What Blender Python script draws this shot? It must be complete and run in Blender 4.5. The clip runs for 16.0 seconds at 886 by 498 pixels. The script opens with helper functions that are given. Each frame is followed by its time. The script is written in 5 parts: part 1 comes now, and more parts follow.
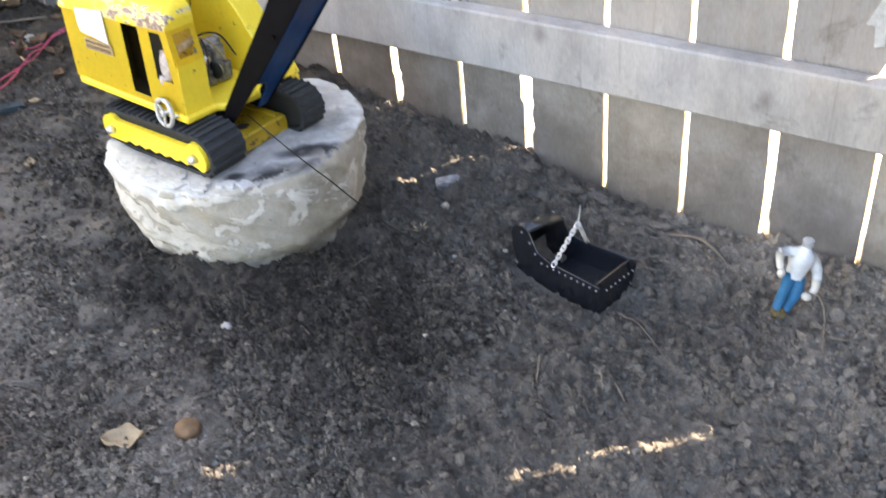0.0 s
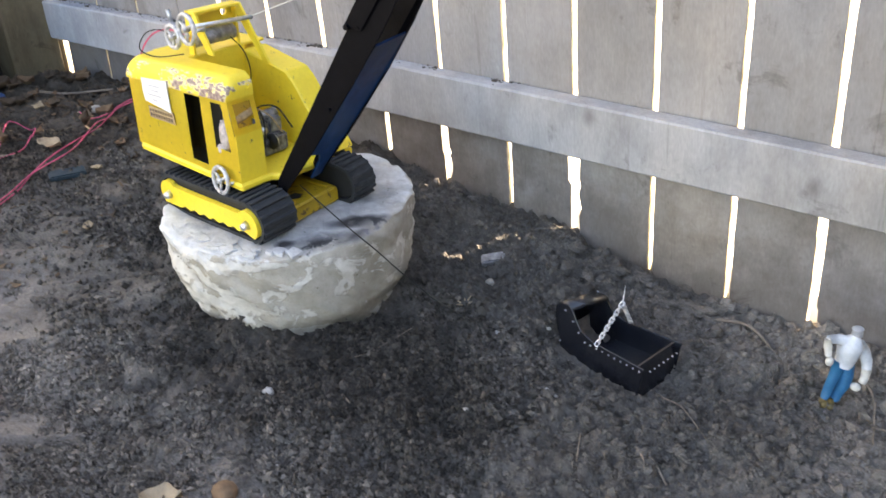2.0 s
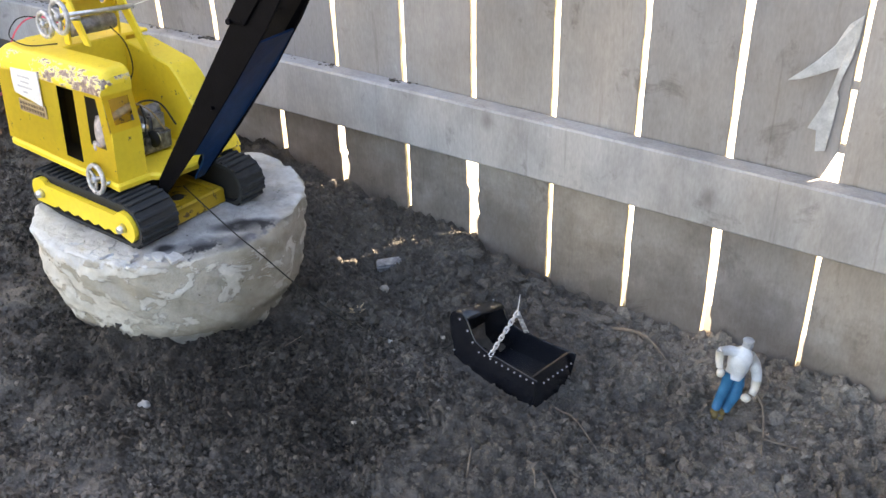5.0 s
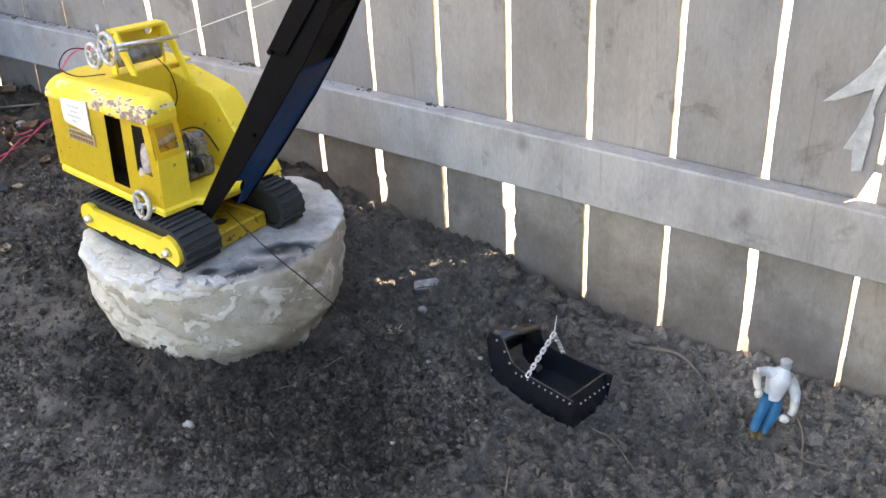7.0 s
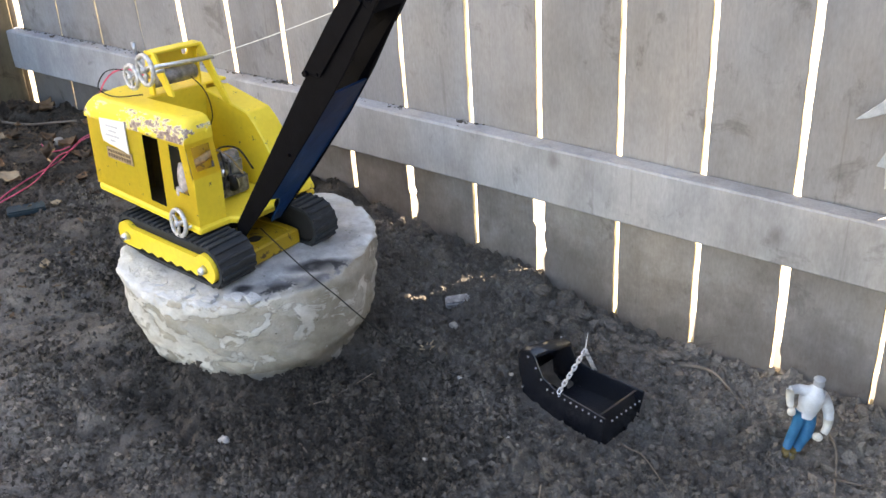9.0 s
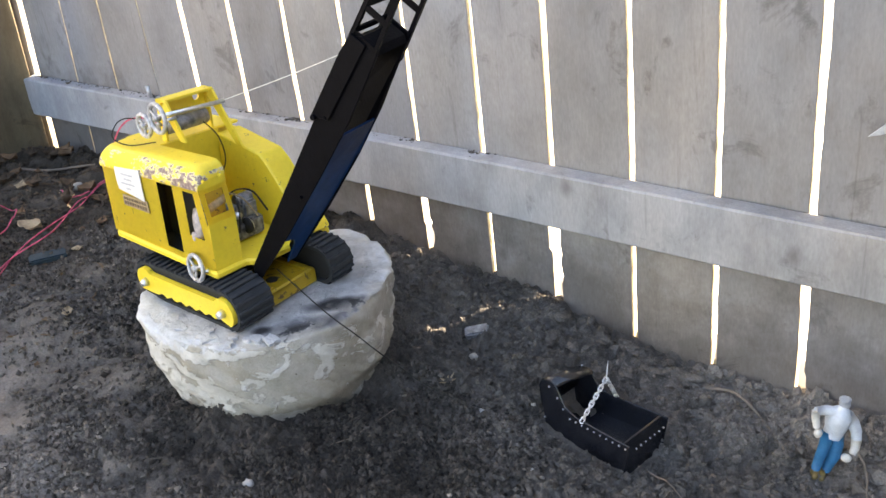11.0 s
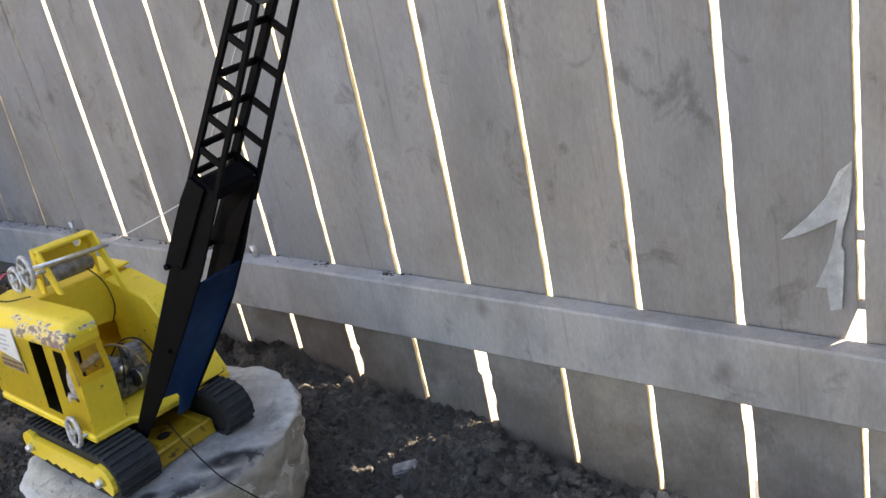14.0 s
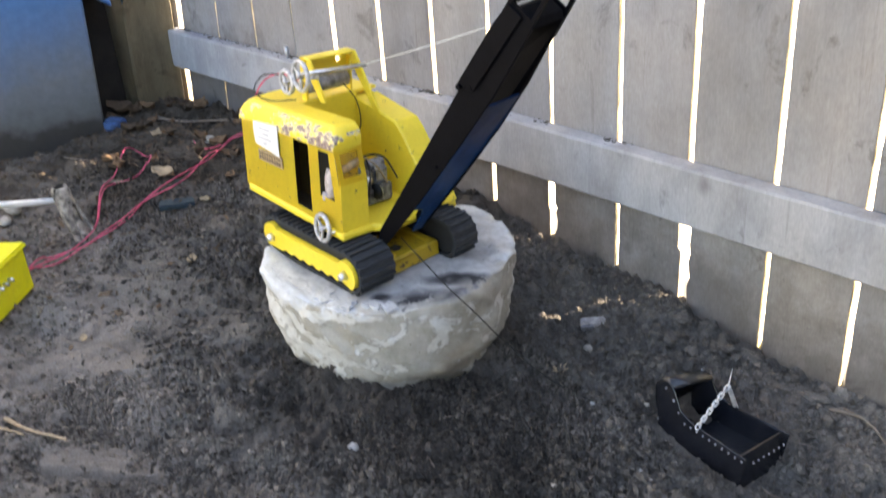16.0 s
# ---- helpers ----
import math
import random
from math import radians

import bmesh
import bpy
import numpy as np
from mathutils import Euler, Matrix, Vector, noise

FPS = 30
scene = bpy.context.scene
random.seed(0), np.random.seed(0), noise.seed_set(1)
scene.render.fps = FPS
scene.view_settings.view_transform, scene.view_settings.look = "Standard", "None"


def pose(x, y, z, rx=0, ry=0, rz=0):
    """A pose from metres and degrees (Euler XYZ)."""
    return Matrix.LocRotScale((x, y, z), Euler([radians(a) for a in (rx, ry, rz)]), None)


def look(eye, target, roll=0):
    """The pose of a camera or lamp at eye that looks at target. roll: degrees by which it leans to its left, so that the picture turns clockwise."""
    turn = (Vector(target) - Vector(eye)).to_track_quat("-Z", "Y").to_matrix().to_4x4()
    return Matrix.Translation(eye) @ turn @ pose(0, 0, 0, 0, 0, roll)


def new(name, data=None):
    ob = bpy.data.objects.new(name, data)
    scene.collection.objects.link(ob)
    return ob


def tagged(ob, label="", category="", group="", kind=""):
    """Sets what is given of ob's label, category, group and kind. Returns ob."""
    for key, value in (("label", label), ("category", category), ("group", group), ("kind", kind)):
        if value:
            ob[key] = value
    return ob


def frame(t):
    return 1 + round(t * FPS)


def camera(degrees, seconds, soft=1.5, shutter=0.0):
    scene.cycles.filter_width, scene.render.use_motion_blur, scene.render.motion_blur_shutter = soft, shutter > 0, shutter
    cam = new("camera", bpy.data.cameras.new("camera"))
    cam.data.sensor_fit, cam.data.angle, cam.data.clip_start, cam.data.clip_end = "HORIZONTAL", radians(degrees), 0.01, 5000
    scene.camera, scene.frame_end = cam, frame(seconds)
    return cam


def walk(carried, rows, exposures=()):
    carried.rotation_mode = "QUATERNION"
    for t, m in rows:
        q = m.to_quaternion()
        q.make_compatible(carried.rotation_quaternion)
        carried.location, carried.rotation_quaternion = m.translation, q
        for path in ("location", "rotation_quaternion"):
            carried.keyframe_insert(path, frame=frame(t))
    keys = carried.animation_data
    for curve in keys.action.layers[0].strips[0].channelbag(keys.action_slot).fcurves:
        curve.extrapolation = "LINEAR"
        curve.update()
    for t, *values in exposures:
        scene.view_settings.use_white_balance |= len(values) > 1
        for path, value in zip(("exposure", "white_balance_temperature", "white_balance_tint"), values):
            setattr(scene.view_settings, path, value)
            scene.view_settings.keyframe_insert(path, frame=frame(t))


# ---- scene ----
cam = camera(50.7, 16.0, 1.5, 0.4)
EXPOSURES = [(0.0, 3.30, 8150), (0.5, 3.15, 8150), (1.0, 2.97, 8150), (1.5, 3.02, 8150), (2.0, 3.06, 8150), (3.5, 2.87, 8150), (8.0, 2.95, 8150), (9.5, 2.92, 8150), (12.0, 2.82, 7950), (13.0, 2.43, 7750), (13.5, 2.14, 7750), (14.0, 2.22, 7750), (14.5, 2.23, 7650), (15.0, 2.26, 7600), (15.5, 2.51, 7800), (16.0, 2.95, 8100)]
TINT = 13
PATH = [
    (0, (-0.069, 0.031, 0.925), (-1.049, 1.34, -0.226), -6.1),
    (0.5, (-0.058, 0.006, 0.941), (-1.134, 1.347, -0.081), -6.0),
    (1, (-0.052, 0.007, 0.943), (-1.17, 1.385, 0.02), -5.6),
    (1.5, (-0.058, 0.017, 0.94), (-1.193, 1.376, 0.01), -5.7),
    (2, (-0.062, 0.013, 0.915), (-1.162, 1.359, -0.074), -5.2),
    (2.5, (-0.06, 0.072, 0.908), (-1.081, 1.466, -0.099), -2.8),
    (3, (-0.067, 0.085, 0.889), (-1.007, 1.53, -0.126), -1.2),
    (3.5, (-0.068, 0.072, 0.901), (-1.001, 1.521, -0.114), -0.9),
    (4, (-0.07, 0.073, 0.902), (-1.003, 1.519, -0.116), -1.1),
    (6.5, (-0.057, 0.069, 0.918), (-1.048, 1.504, -0.06), -2.8),
    (7, (-0.058, 0.062, 0.922), (-1.078, 1.48, -0.053), -3.1),
    (7.5, (-0.059, 0.064, 0.92), (-1.088, 1.473, -0.057), -3.3),
    (8, (-0.057, 0.061, 0.922), (-1.094, 1.472, -0.045), -3.3),
    (8.5, (-0.063, 0.059, 0.928), (-1.11, 1.462, -0.039), -3.3),
    (9, (-0.061, 0.055, 0.939), (-1.132, 1.448, -0.016), -4.0),
    (9.5, (-0.062, 0.082, 0.95), (-1.152, 1.471, 0.01), -5.0),
    (9.7, (-0.06, 0.071, 0.954), (-1.173, 1.443, 0.015), -6.0),
    (12, (-0.05, 0.083, 0.969), (-1.179, 1.467, 0.068), -7.9),
    (12.5, (-0.029, 0.111, 1.024), (-1.215, 1.464, 0.152), -8.8),
    (13, (-0.001, 0.214, 0.996), (-1.271, 1.532, 0.19), -10.8),
    (13.5, (0.03, 0.298, 0.956), (-1.204, 1.68, 0.203), -11.5),
    (14, (0.015, 0.296, 0.947), (-1.173, 1.717, 0.192), -12.0),
    (14.5, (-0.03, 0.238, 0.965), (-1.223, 1.65, 0.201), -10.8),
    (15, (-0.07, 0.114, 1.027), (-1.321, 1.491, 0.293), -4.9),
    (15.5, (-0.092, 0.066, 1.013), (-1.391, 1.345, 0.19), -5.4),
    (16, (-0.098, 0.057, 0.942), (-1.374, 1.291, 0.019), -4.3),
]
walk(cam, [(t, look(eye, target, roll)) for t, eye, target, roll in PATH], [(t, stops, kelvin, TINT) for t, stops, kelvin in EXPOSURES])

# ---- world and sun ----
SUN_AZ, SUN_EL = math.atan2(0.770, 0.640), radians(34.5)  # the way to the sun, from +x towards +y
to_sun = Vector((math.cos(SUN_AZ) * math.cos(SUN_EL), math.sin(SUN_AZ) * math.cos(SUN_EL), math.sin(SUN_EL)))
world = bpy.data.worlds.new("sky")
scene.world = world
world.use_nodes = True
wt = world.node_tree
sky = wt.nodes.new("ShaderNodeTexSky")
sky.sky_type, sky.sun_disc = "NISHITA", False
sky.sun_elevation, sky.sun_rotation = SUN_EL, math.pi / 2 - SUN_AZ
wt.links.new(sky.outputs[0], wt.nodes["Background"].inputs[0])
wt.nodes["Background"].inputs[1].default_value = 0.12
sun = new("sun", bpy.data.lights.new("sun", "SUN"))
sun.data.energy, sun.data.angle, sun.data.color = 5.0, radians(0.53), (1.0, 0.93, 0.80)
sun.matrix_basis = look((3, 4, 5), Vector((3, 4, 5)) - to_sun)


# ---- materials ----
def material(name, rough=0.6, metal=0.0, bump=0.0, bump_scale=200.0):
    m = bpy.data.materials.new(name)
    m.use_nodes = True
    b = m.node_tree.nodes["Principled BSDF"]
    b.inputs["Roughness"].default_value, b.inputs["Metallic"].default_value = rough, metal
    if bump:
        t = m.node_tree
        n = node(t, "ShaderNodeTexNoise", Scale=bump_scale, Detail=6.0)
        t.links.new(coords(t), n.inputs["Vector"])
        bp = node(t, "ShaderNodeBump", Strength=bump, Distance=0.004)
        t.links.new(n.outputs[0], bp.inputs["Height"])
        t.links.new(bp.outputs[0], b.inputs["Normal"])
    return m


def node(t, kind, **values):
    n = t.nodes.new(kind)
    for k, v in values.items():
        n.inputs[k].default_value = v
    return n


def coords(t, scale=None):
    c = t.nodes.new("ShaderNodeTexCoord").outputs["Object"]
    if scale:
        mp = node(t, "ShaderNodeMapping", Scale=scale)
        t.links.new(c, mp.inputs[0])
        c = mp.outputs[0]
    return c


def ramp(t, fac, stops):
    r = t.nodes.new("ShaderNodeValToRGB")
    r.color_ramp.elements.remove(r.color_ramp.elements[1])
    for i, (p, c) in enumerate(stops):
        e = r.color_ramp.elements[0] if i == 0 else r.color_ramp.elements.new(p)
        e.position, e.color = p, (*c, 1)
    t.links.new(fac, r.inputs[0])
    return r.outputs[0]


def mixed(t, fac, a, b, blend="MIX"):
    m = t.nodes.new("ShaderNodeMix")
    m.data_type, m.blend_type = "RGBA", blend
    for sock, v in ((m.inputs[0], fac), (m.inputs[6], a), (m.inputs[7], b)):
        if isinstance(v, (int, float)):
            sock.default_value = v
        elif isinstance(v, tuple):
            sock.default_value = (*v, 1)
        else:
            t.links.new(v, sock)
    return m.outputs[2]


def tex(t, scale, detail=4.0, stretch=None, rough=0.55, dist=0.0):
    n = node(t, "ShaderNodeTexNoise", Scale=scale, Detail=detail, Roughness=rough, Distortion=dist)
    t.links.new(coords(t, stretch), n.inputs["Vector"])
    return n.outputs[0]


def colour(m, socket):
    m.node_tree.links.new(socket, m.node_tree.nodes["Principled BSDF"].inputs["Base Color"])
    return m


def plain(name, rgb, rough=0.5, metal=0.0, vary=0.25, scale=60.0, bump=0.15, bump_scale=300.0, gloss=0.5):
    """One paint or plastic with a little mottling at two scales."""
    m = material(name, rough, metal, bump, bump_scale)
    t = m.node_tree
    t.nodes["Principled BSDF"].inputs["Specular IOR Level"].default_value = gloss
    dark, light = tuple(c * (1 - vary) for c in rgb), tuple(min(1, c * (1 + vary)) for c in rgb)
    a = ramp(t, tex(t, scale), [(0.3, dark), (0.7, light)])
    b = ramp(t, tex(t, scale * 7), [(0.3, (0.85,) * 3), (0.7, (1,) * 3)])
    return colour(m, mixed(t, 1.0, a, b, "MULTIPLY"))


def soil_material(name, low, high, loose=False, spread_of_tone=1.0):
    """Garden soil: darker round the footing, lighter in front to stand in for sky light, paler dust where it is trodden
    smooth, grain at three scales.
    """
    m = material(name, 0.95)
    m.node_tree.nodes["Principled BSDF"].inputs["Specular IOR Level"].default_value = 0.25
    t = m.node_tree
    big = ramp(t, tex(t, 5.0, 5.0), [(0.35, low), (0.65, high)])
    if loose:
        geo = t.nodes.new("ShaderNodeNewGeometry")
        tone = ramp(t, geo.outputs["Random Per Island"], [(p, tuple(0.95 + (v - 0.95) * spread_of_tone for v in rgb)) for p, rgb in ((0.0, (0.52, 0.51, 0.50)), (0.5, (0.95, 0.95, 0.95)), (0.9, (1.30, 1.29, 1.28)), (1.0, (1.7, 1.66, 1.6)))])
        big = mixed(t, 1.0, big, tone, "MULTIPLY")
    else:
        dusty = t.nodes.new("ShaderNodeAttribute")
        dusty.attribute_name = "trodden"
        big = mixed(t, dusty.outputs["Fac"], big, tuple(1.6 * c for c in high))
    mid = ramp(t, tex(t, 45.0, 6.0, None, 0.65), [(0.32, (0.84, 0.83, 0.83)), (0.68, (1.12, 1.12, 1.12))])
    fine = ramp(t, tex(t, 300.0, 3.0), [(0.35, (0.78, 0.78, 0.78)), (0.68, (1.12, 1.12, 1.12))])
    c = mixed(t, 1.0, mixed(t, 1.0, big, mid, "MULTIPLY"), fine, "MULTIPLY")
    # ellipse round the footing, about half as bright as the rest
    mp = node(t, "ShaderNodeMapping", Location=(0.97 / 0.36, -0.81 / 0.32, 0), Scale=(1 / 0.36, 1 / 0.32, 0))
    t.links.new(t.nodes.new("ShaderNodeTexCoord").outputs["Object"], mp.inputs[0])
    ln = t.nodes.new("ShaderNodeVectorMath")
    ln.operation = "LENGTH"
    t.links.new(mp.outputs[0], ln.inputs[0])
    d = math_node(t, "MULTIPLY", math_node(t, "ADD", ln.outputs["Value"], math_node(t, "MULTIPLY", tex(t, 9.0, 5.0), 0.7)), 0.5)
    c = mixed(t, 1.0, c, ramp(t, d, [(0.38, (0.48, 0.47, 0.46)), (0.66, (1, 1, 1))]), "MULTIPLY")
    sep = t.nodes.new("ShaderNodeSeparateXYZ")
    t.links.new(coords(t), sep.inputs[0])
    # tone raised towards +x
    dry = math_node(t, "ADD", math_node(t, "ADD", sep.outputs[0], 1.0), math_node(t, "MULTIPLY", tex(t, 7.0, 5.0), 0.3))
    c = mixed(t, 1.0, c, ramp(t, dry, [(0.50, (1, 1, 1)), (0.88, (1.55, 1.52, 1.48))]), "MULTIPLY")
    # lighter towards the front: extra sky light put into the soil colour
    sky_lift = math_node(t, "ADD", math_node(t, "MULTIPLY", sep.outputs[0], -0.4), math_node(t, "MULTIPLY", tex(t, 6.0, 5.0), 0.4))
    sky_lift = math_node(t, "SUBTRACT", math_node(t, "ADD", sky_lift, 1.0), math_node(t, "MULTIPLY", sep.outputs[1], 2.0))
    c = mixed(t, 1.0, c, ramp(t, sky_lift, [(0.22, (1, 1, 1)), (0.62, (1.6, 1.58, 1.55))]), "MULTIPLY")
    # fence corner: brown litter tint, darkened further for the shed's shadow
    litter_shade = math_node(t, "ADD", math_node(t, "MULTIPLY", sep.outputs[0], -0.5), math_node(t, "MULTIPLY", sep.outputs[1], 0.5))
    litter_shade = math_node(t, "ADD", math_node(t, "ADD", litter_shade, -1.1), math_node(t, "MULTIPLY", tex(t, 8.0, 5.0), 0.5))
    c = mixed(t, 1.0, c, ramp(t, litter_shade, [(0.40, (1, 1, 1)), (0.62, (0.64, 0.585, 0.525))]), "MULTIPLY")
    # paler strip along the fence
    by_fence = math_node(t, "ADD", math_node(t, "ADD", sep.outputs[1], -0.75), math_node(t, "MULTIPLY", tex(t, 14.0, 5.0), 0.25))
    by_fence = math_node(t, "MULTIPLY", ramp(t, by_fence, [(0.50, (0, 0, 0)), (0.66, (1, 1, 1))]), ramp(t, dry, [(0.35, (0, 0, 0)), (0.6, (1, 1, 1))]))
    c = mixed(t, by_fence, c, mixed(t, 1.0, c, (1.45, 1.42, 1.38), "MULTIPLY"))
    colour(m, c)
    bp = node(t, "ShaderNodeBump", Strength=1.0, Distance=0.005)
    t.links.new(tex(t, 200.0, 6.0, None, 0.7), bp.inputs["Height"])
    t.links.new(bp.outputs[0], t.nodes["Principled BSDF"].inputs["Normal"])
    return m


def wood_material(name, low, high, grain=1.0, stain=(0.6, 0.58, 0.57), foot_dirt_shade=False):
    """Weathered board: long grain along z, blotches, dark knots, and a tone of its own for each board; a blue sky cast
    towards -x; dirt splashes and painted rail shade on its foot.
    """
    m = material(name, 0.85)
    t = m.node_tree
    g = tex(t, 11.0 * grain, 6.0, (5.0, 5.0, 0.5), 0.5, 0.8)
    c = mixed(t, 0.65, ramp(t, g, [(0.3, low), (0.7, high)]), ramp(t, tex(t, 3.2, 5.0, (1.0, 1.0, 0.6)), [(0.3, low), (0.7, high)]))
    blot = ramp(t, tex(t, 10.0, 6.0, (1.0, 1.0, 0.6), 0.62), [(0.34, stain), (0.56, (1, 1, 1))])
    c = mixed(t, 0.75, c, blot, "MULTIPLY")
    smudge = ramp(t, tex(t, 13.0, 6.0, (1.0, 1.0, 0.8), 0.68, 0.6), [(0.585, (1, 1, 1)), (0.68, (0.66, 0.65, 0.64))])
    c = mixed(t, 1.0, c, smudge, "MULTIPLY")
    crack = ramp(t, tex(t, 9.0, 5.0, (9.0, 9.0, 0.35), 0.5, 0.4), [(0.30, (0.86, 0.85, 0.84)), (0.345, (1, 1, 1))])
    c = mixed(t, 1.0, c, crack, "MULTIPLY")
    info = t.nodes.new("ShaderNodeObjectInfo")
    tone = ramp(t, info.outputs["Random"], [(0.0, (0.82, 0.825, 0.85)), (0.5, (0.98, 0.97, 0.96)), (1.0, (1.06, 1.035, 1.0))])
    c = mixed(t, 1.0, c, tone, "MULTIPLY")
    sep = t.nodes.new("ShaderNodeSeparateXYZ")
    t.links.new(coords(t), sep.inputs[0])
    # bluer towards -x: sky cast on the shaded boards put into the colour
    along = math_node(t, "ADD", math_node(t, "MULTIPLY", sep.outputs[0], 0.4), math_node(t, "MULTIPLY", tex(t, 2.5), 0.3))
    c = mixed(t, 1.0, c, ramp(t, math_node(t, "ADD", along, 0.85), [(0.25, (0.93, 0.965, 1.03)), (0.85, (1.03, 1.0, 0.965))]), "MULTIPLY")
    spots = node(t, "ShaderNodeTexVoronoi", Scale=5.5)
    t.links.new(coords(t, (1.0, 1.0, 0.7)), spots.inputs["Vector"])
    c = mixed(t, 1.0, c, ramp(t, spots.outputs["Distance"], [(0.02, (0.62, 0.60, 0.59)), (0.09, (1, 1, 1))]), "MULTIPLY")
    cloud = ramp(t, tex(t, 2.6, 4.0, (1.0, 1.0, 0.5), 0.6), [(0.36, (0.90, 0.955, 1.03)), (0.5, (1, 1, 1)), (0.64, (1.03, 0.98, 0.92))])
    c = mixed(t, 1.0, c, cloud, "MULTIPLY")
    scuff = ramp(t, tex(t, 30.0, 7.0, None, 0.72, 0.8), [(0.60, (1, 1, 1)), (0.70, (0.70, 0.69, 0.68))])
    c = mixed(t, ramp(t, tex(t, 3.6, 3.0), [(0.45, (0, 0, 0)), (0.62, (1, 1, 1))]), c, mixed(t, 1.0, c, scuff, "MULTIPLY"))
    pale = ramp(t, tex(t, 26.0, 6.0, (1.0, 1.0, 0.5), 0.7), [(0.62, (1, 1, 1)), (0.72, (1.18, 1.19, 1.20))])
    c = mixed(t, 1.0, c, pale, "MULTIPLY")
    c = mixed(t, 1.0, c, ramp(t, tex(t, 260.0, 3.0, (1.0, 1.0, 0.3)), [(0.3, (0.90,) * 3), (0.7, (1.07,) * 3)]), "MULTIPLY")
    # dirt splashes, and the rail's shade darkening the foot with them
    if foot_dirt_shade:
        foot_of = math_node(t, "ADD", sep.outputs[2], math_node(t, "MULTIPLY", sep.outputs[0], 0.13))
        foot_tone = math_node(t, "ADD", math_node(t, "ADD", foot_of, 0.06), math_node(t, "MULTIPLY", math_node(t, "ADD", tex(t, 11.0, 7.0, None, 0.7), -0.5), 0.50))
        c = mixed(t, 1.0, c, ramp(t, foot_tone, [(0.02, (0.58, 0.545, 0.51)), (0.12, (0.80, 0.78, 0.76)), (0.19, (1, 1, 1))]), "MULTIPLY")
    colour(m, c)
    bp = node(t, "ShaderNodeBump", Strength=0.22, Distance=0.003)
    t.links.new(mixed(t, 0.4, g, tex(t, 70.0, 6.0, (1.0, 1.0, 0.25), 0.65)), bp.inputs["Height"])
    t.links.new(bp.outputs[0], t.nodes["Principled BSDF"].inputs["Normal"])
    return m


def chipped_paint(name, paint, under=(0.30, 0.20, 0.17), amount=0.36, rough=0.38, edge=None):
    """Old enamel on tin: scuffs, small chips down to the primer."""
    m = material(name, rough)
    t = m.node_tree
    base = ramp(t, tex(t, 18.0, 4.0), [(0.3, tuple(c * 0.93 for c in paint)), (0.7, paint)])
    dirt = ramp(t, tex(t, 120.0, 5.0), [(0.3, (0.94, 0.925, 0.90)), (0.6, (1, 1, 1))])
    base = mixed(t, 1.0, base, dirt, "MULTIPLY")
    chips = ramp(t, tex(t, 70.0, 6.0, None, 0.7), [(amount - 0.02, (1, 1, 1)), (amount + 0.02, (0, 0, 0))])
    c = mixed(t, chips, base, under)
    colour(m, c)
    bp = node(t, "ShaderNodeBump", Strength=0.25, Distance=0.001)
    t.links.new(tex(t, 150.0, 5.0), bp.inputs["Height"])
    t.links.new(bp.outputs[0], t.nodes["Principled BSDF"].inputs["Normal"])
    return m


def flaked_edge():
    """Where the enamel has flaked along the roof edge: yellow left in islands, cream undercoat, dark pinkish primer."""
    m = material("flaked_yellow_edge", 0.6)
    t = m.node_tree
    worn = math_node(t, "ADD", tex(t, 62.0, 7.0, (0.6, 1.0, 1.0), 0.72), math_node(t, "MULTIPLY", math_node(t, "ADD", tex(t, 9.0, 2.0), -0.5), 0.5))
    paint = ramp(t, tex(t, 18.0, 4.0), [(0.3, (0.86, 0.63, 0.05)), (0.7, (0.93, 0.69, 0.055))])
    cream = ramp(t, tex(t, 120.0, 4.0), [(0.3, (0.70, 0.56, 0.30)), (0.7, (0.80, 0.70, 0.48))])
    c = mixed(t, ramp(t, worn, [(0.500, (0, 0, 0)), (0.515, (1, 1, 1))]), paint, cream)
    primer = ramp(t, worn, [(0.545, (0, 0, 0)), (0.56, (1, 1, 1))])
    c = mixed(t, primer, c, ramp(t, tex(t, 140.0, 4.0), [(0.35, (0.16, 0.10, 0.085)), (0.65, (0.40, 0.29, 0.26))]))
    colour(m, c)
    bp = node(t, "ShaderNodeBump", Strength=0.5, Distance=0.001)
    t.links.new(primer, bp.inputs["Height"])
    t.links.new(bp.outputs[0], t.nodes["Principled BSDF"].inputs["Normal"])
    return m


DISK_AT = (-1.155, 0.953)


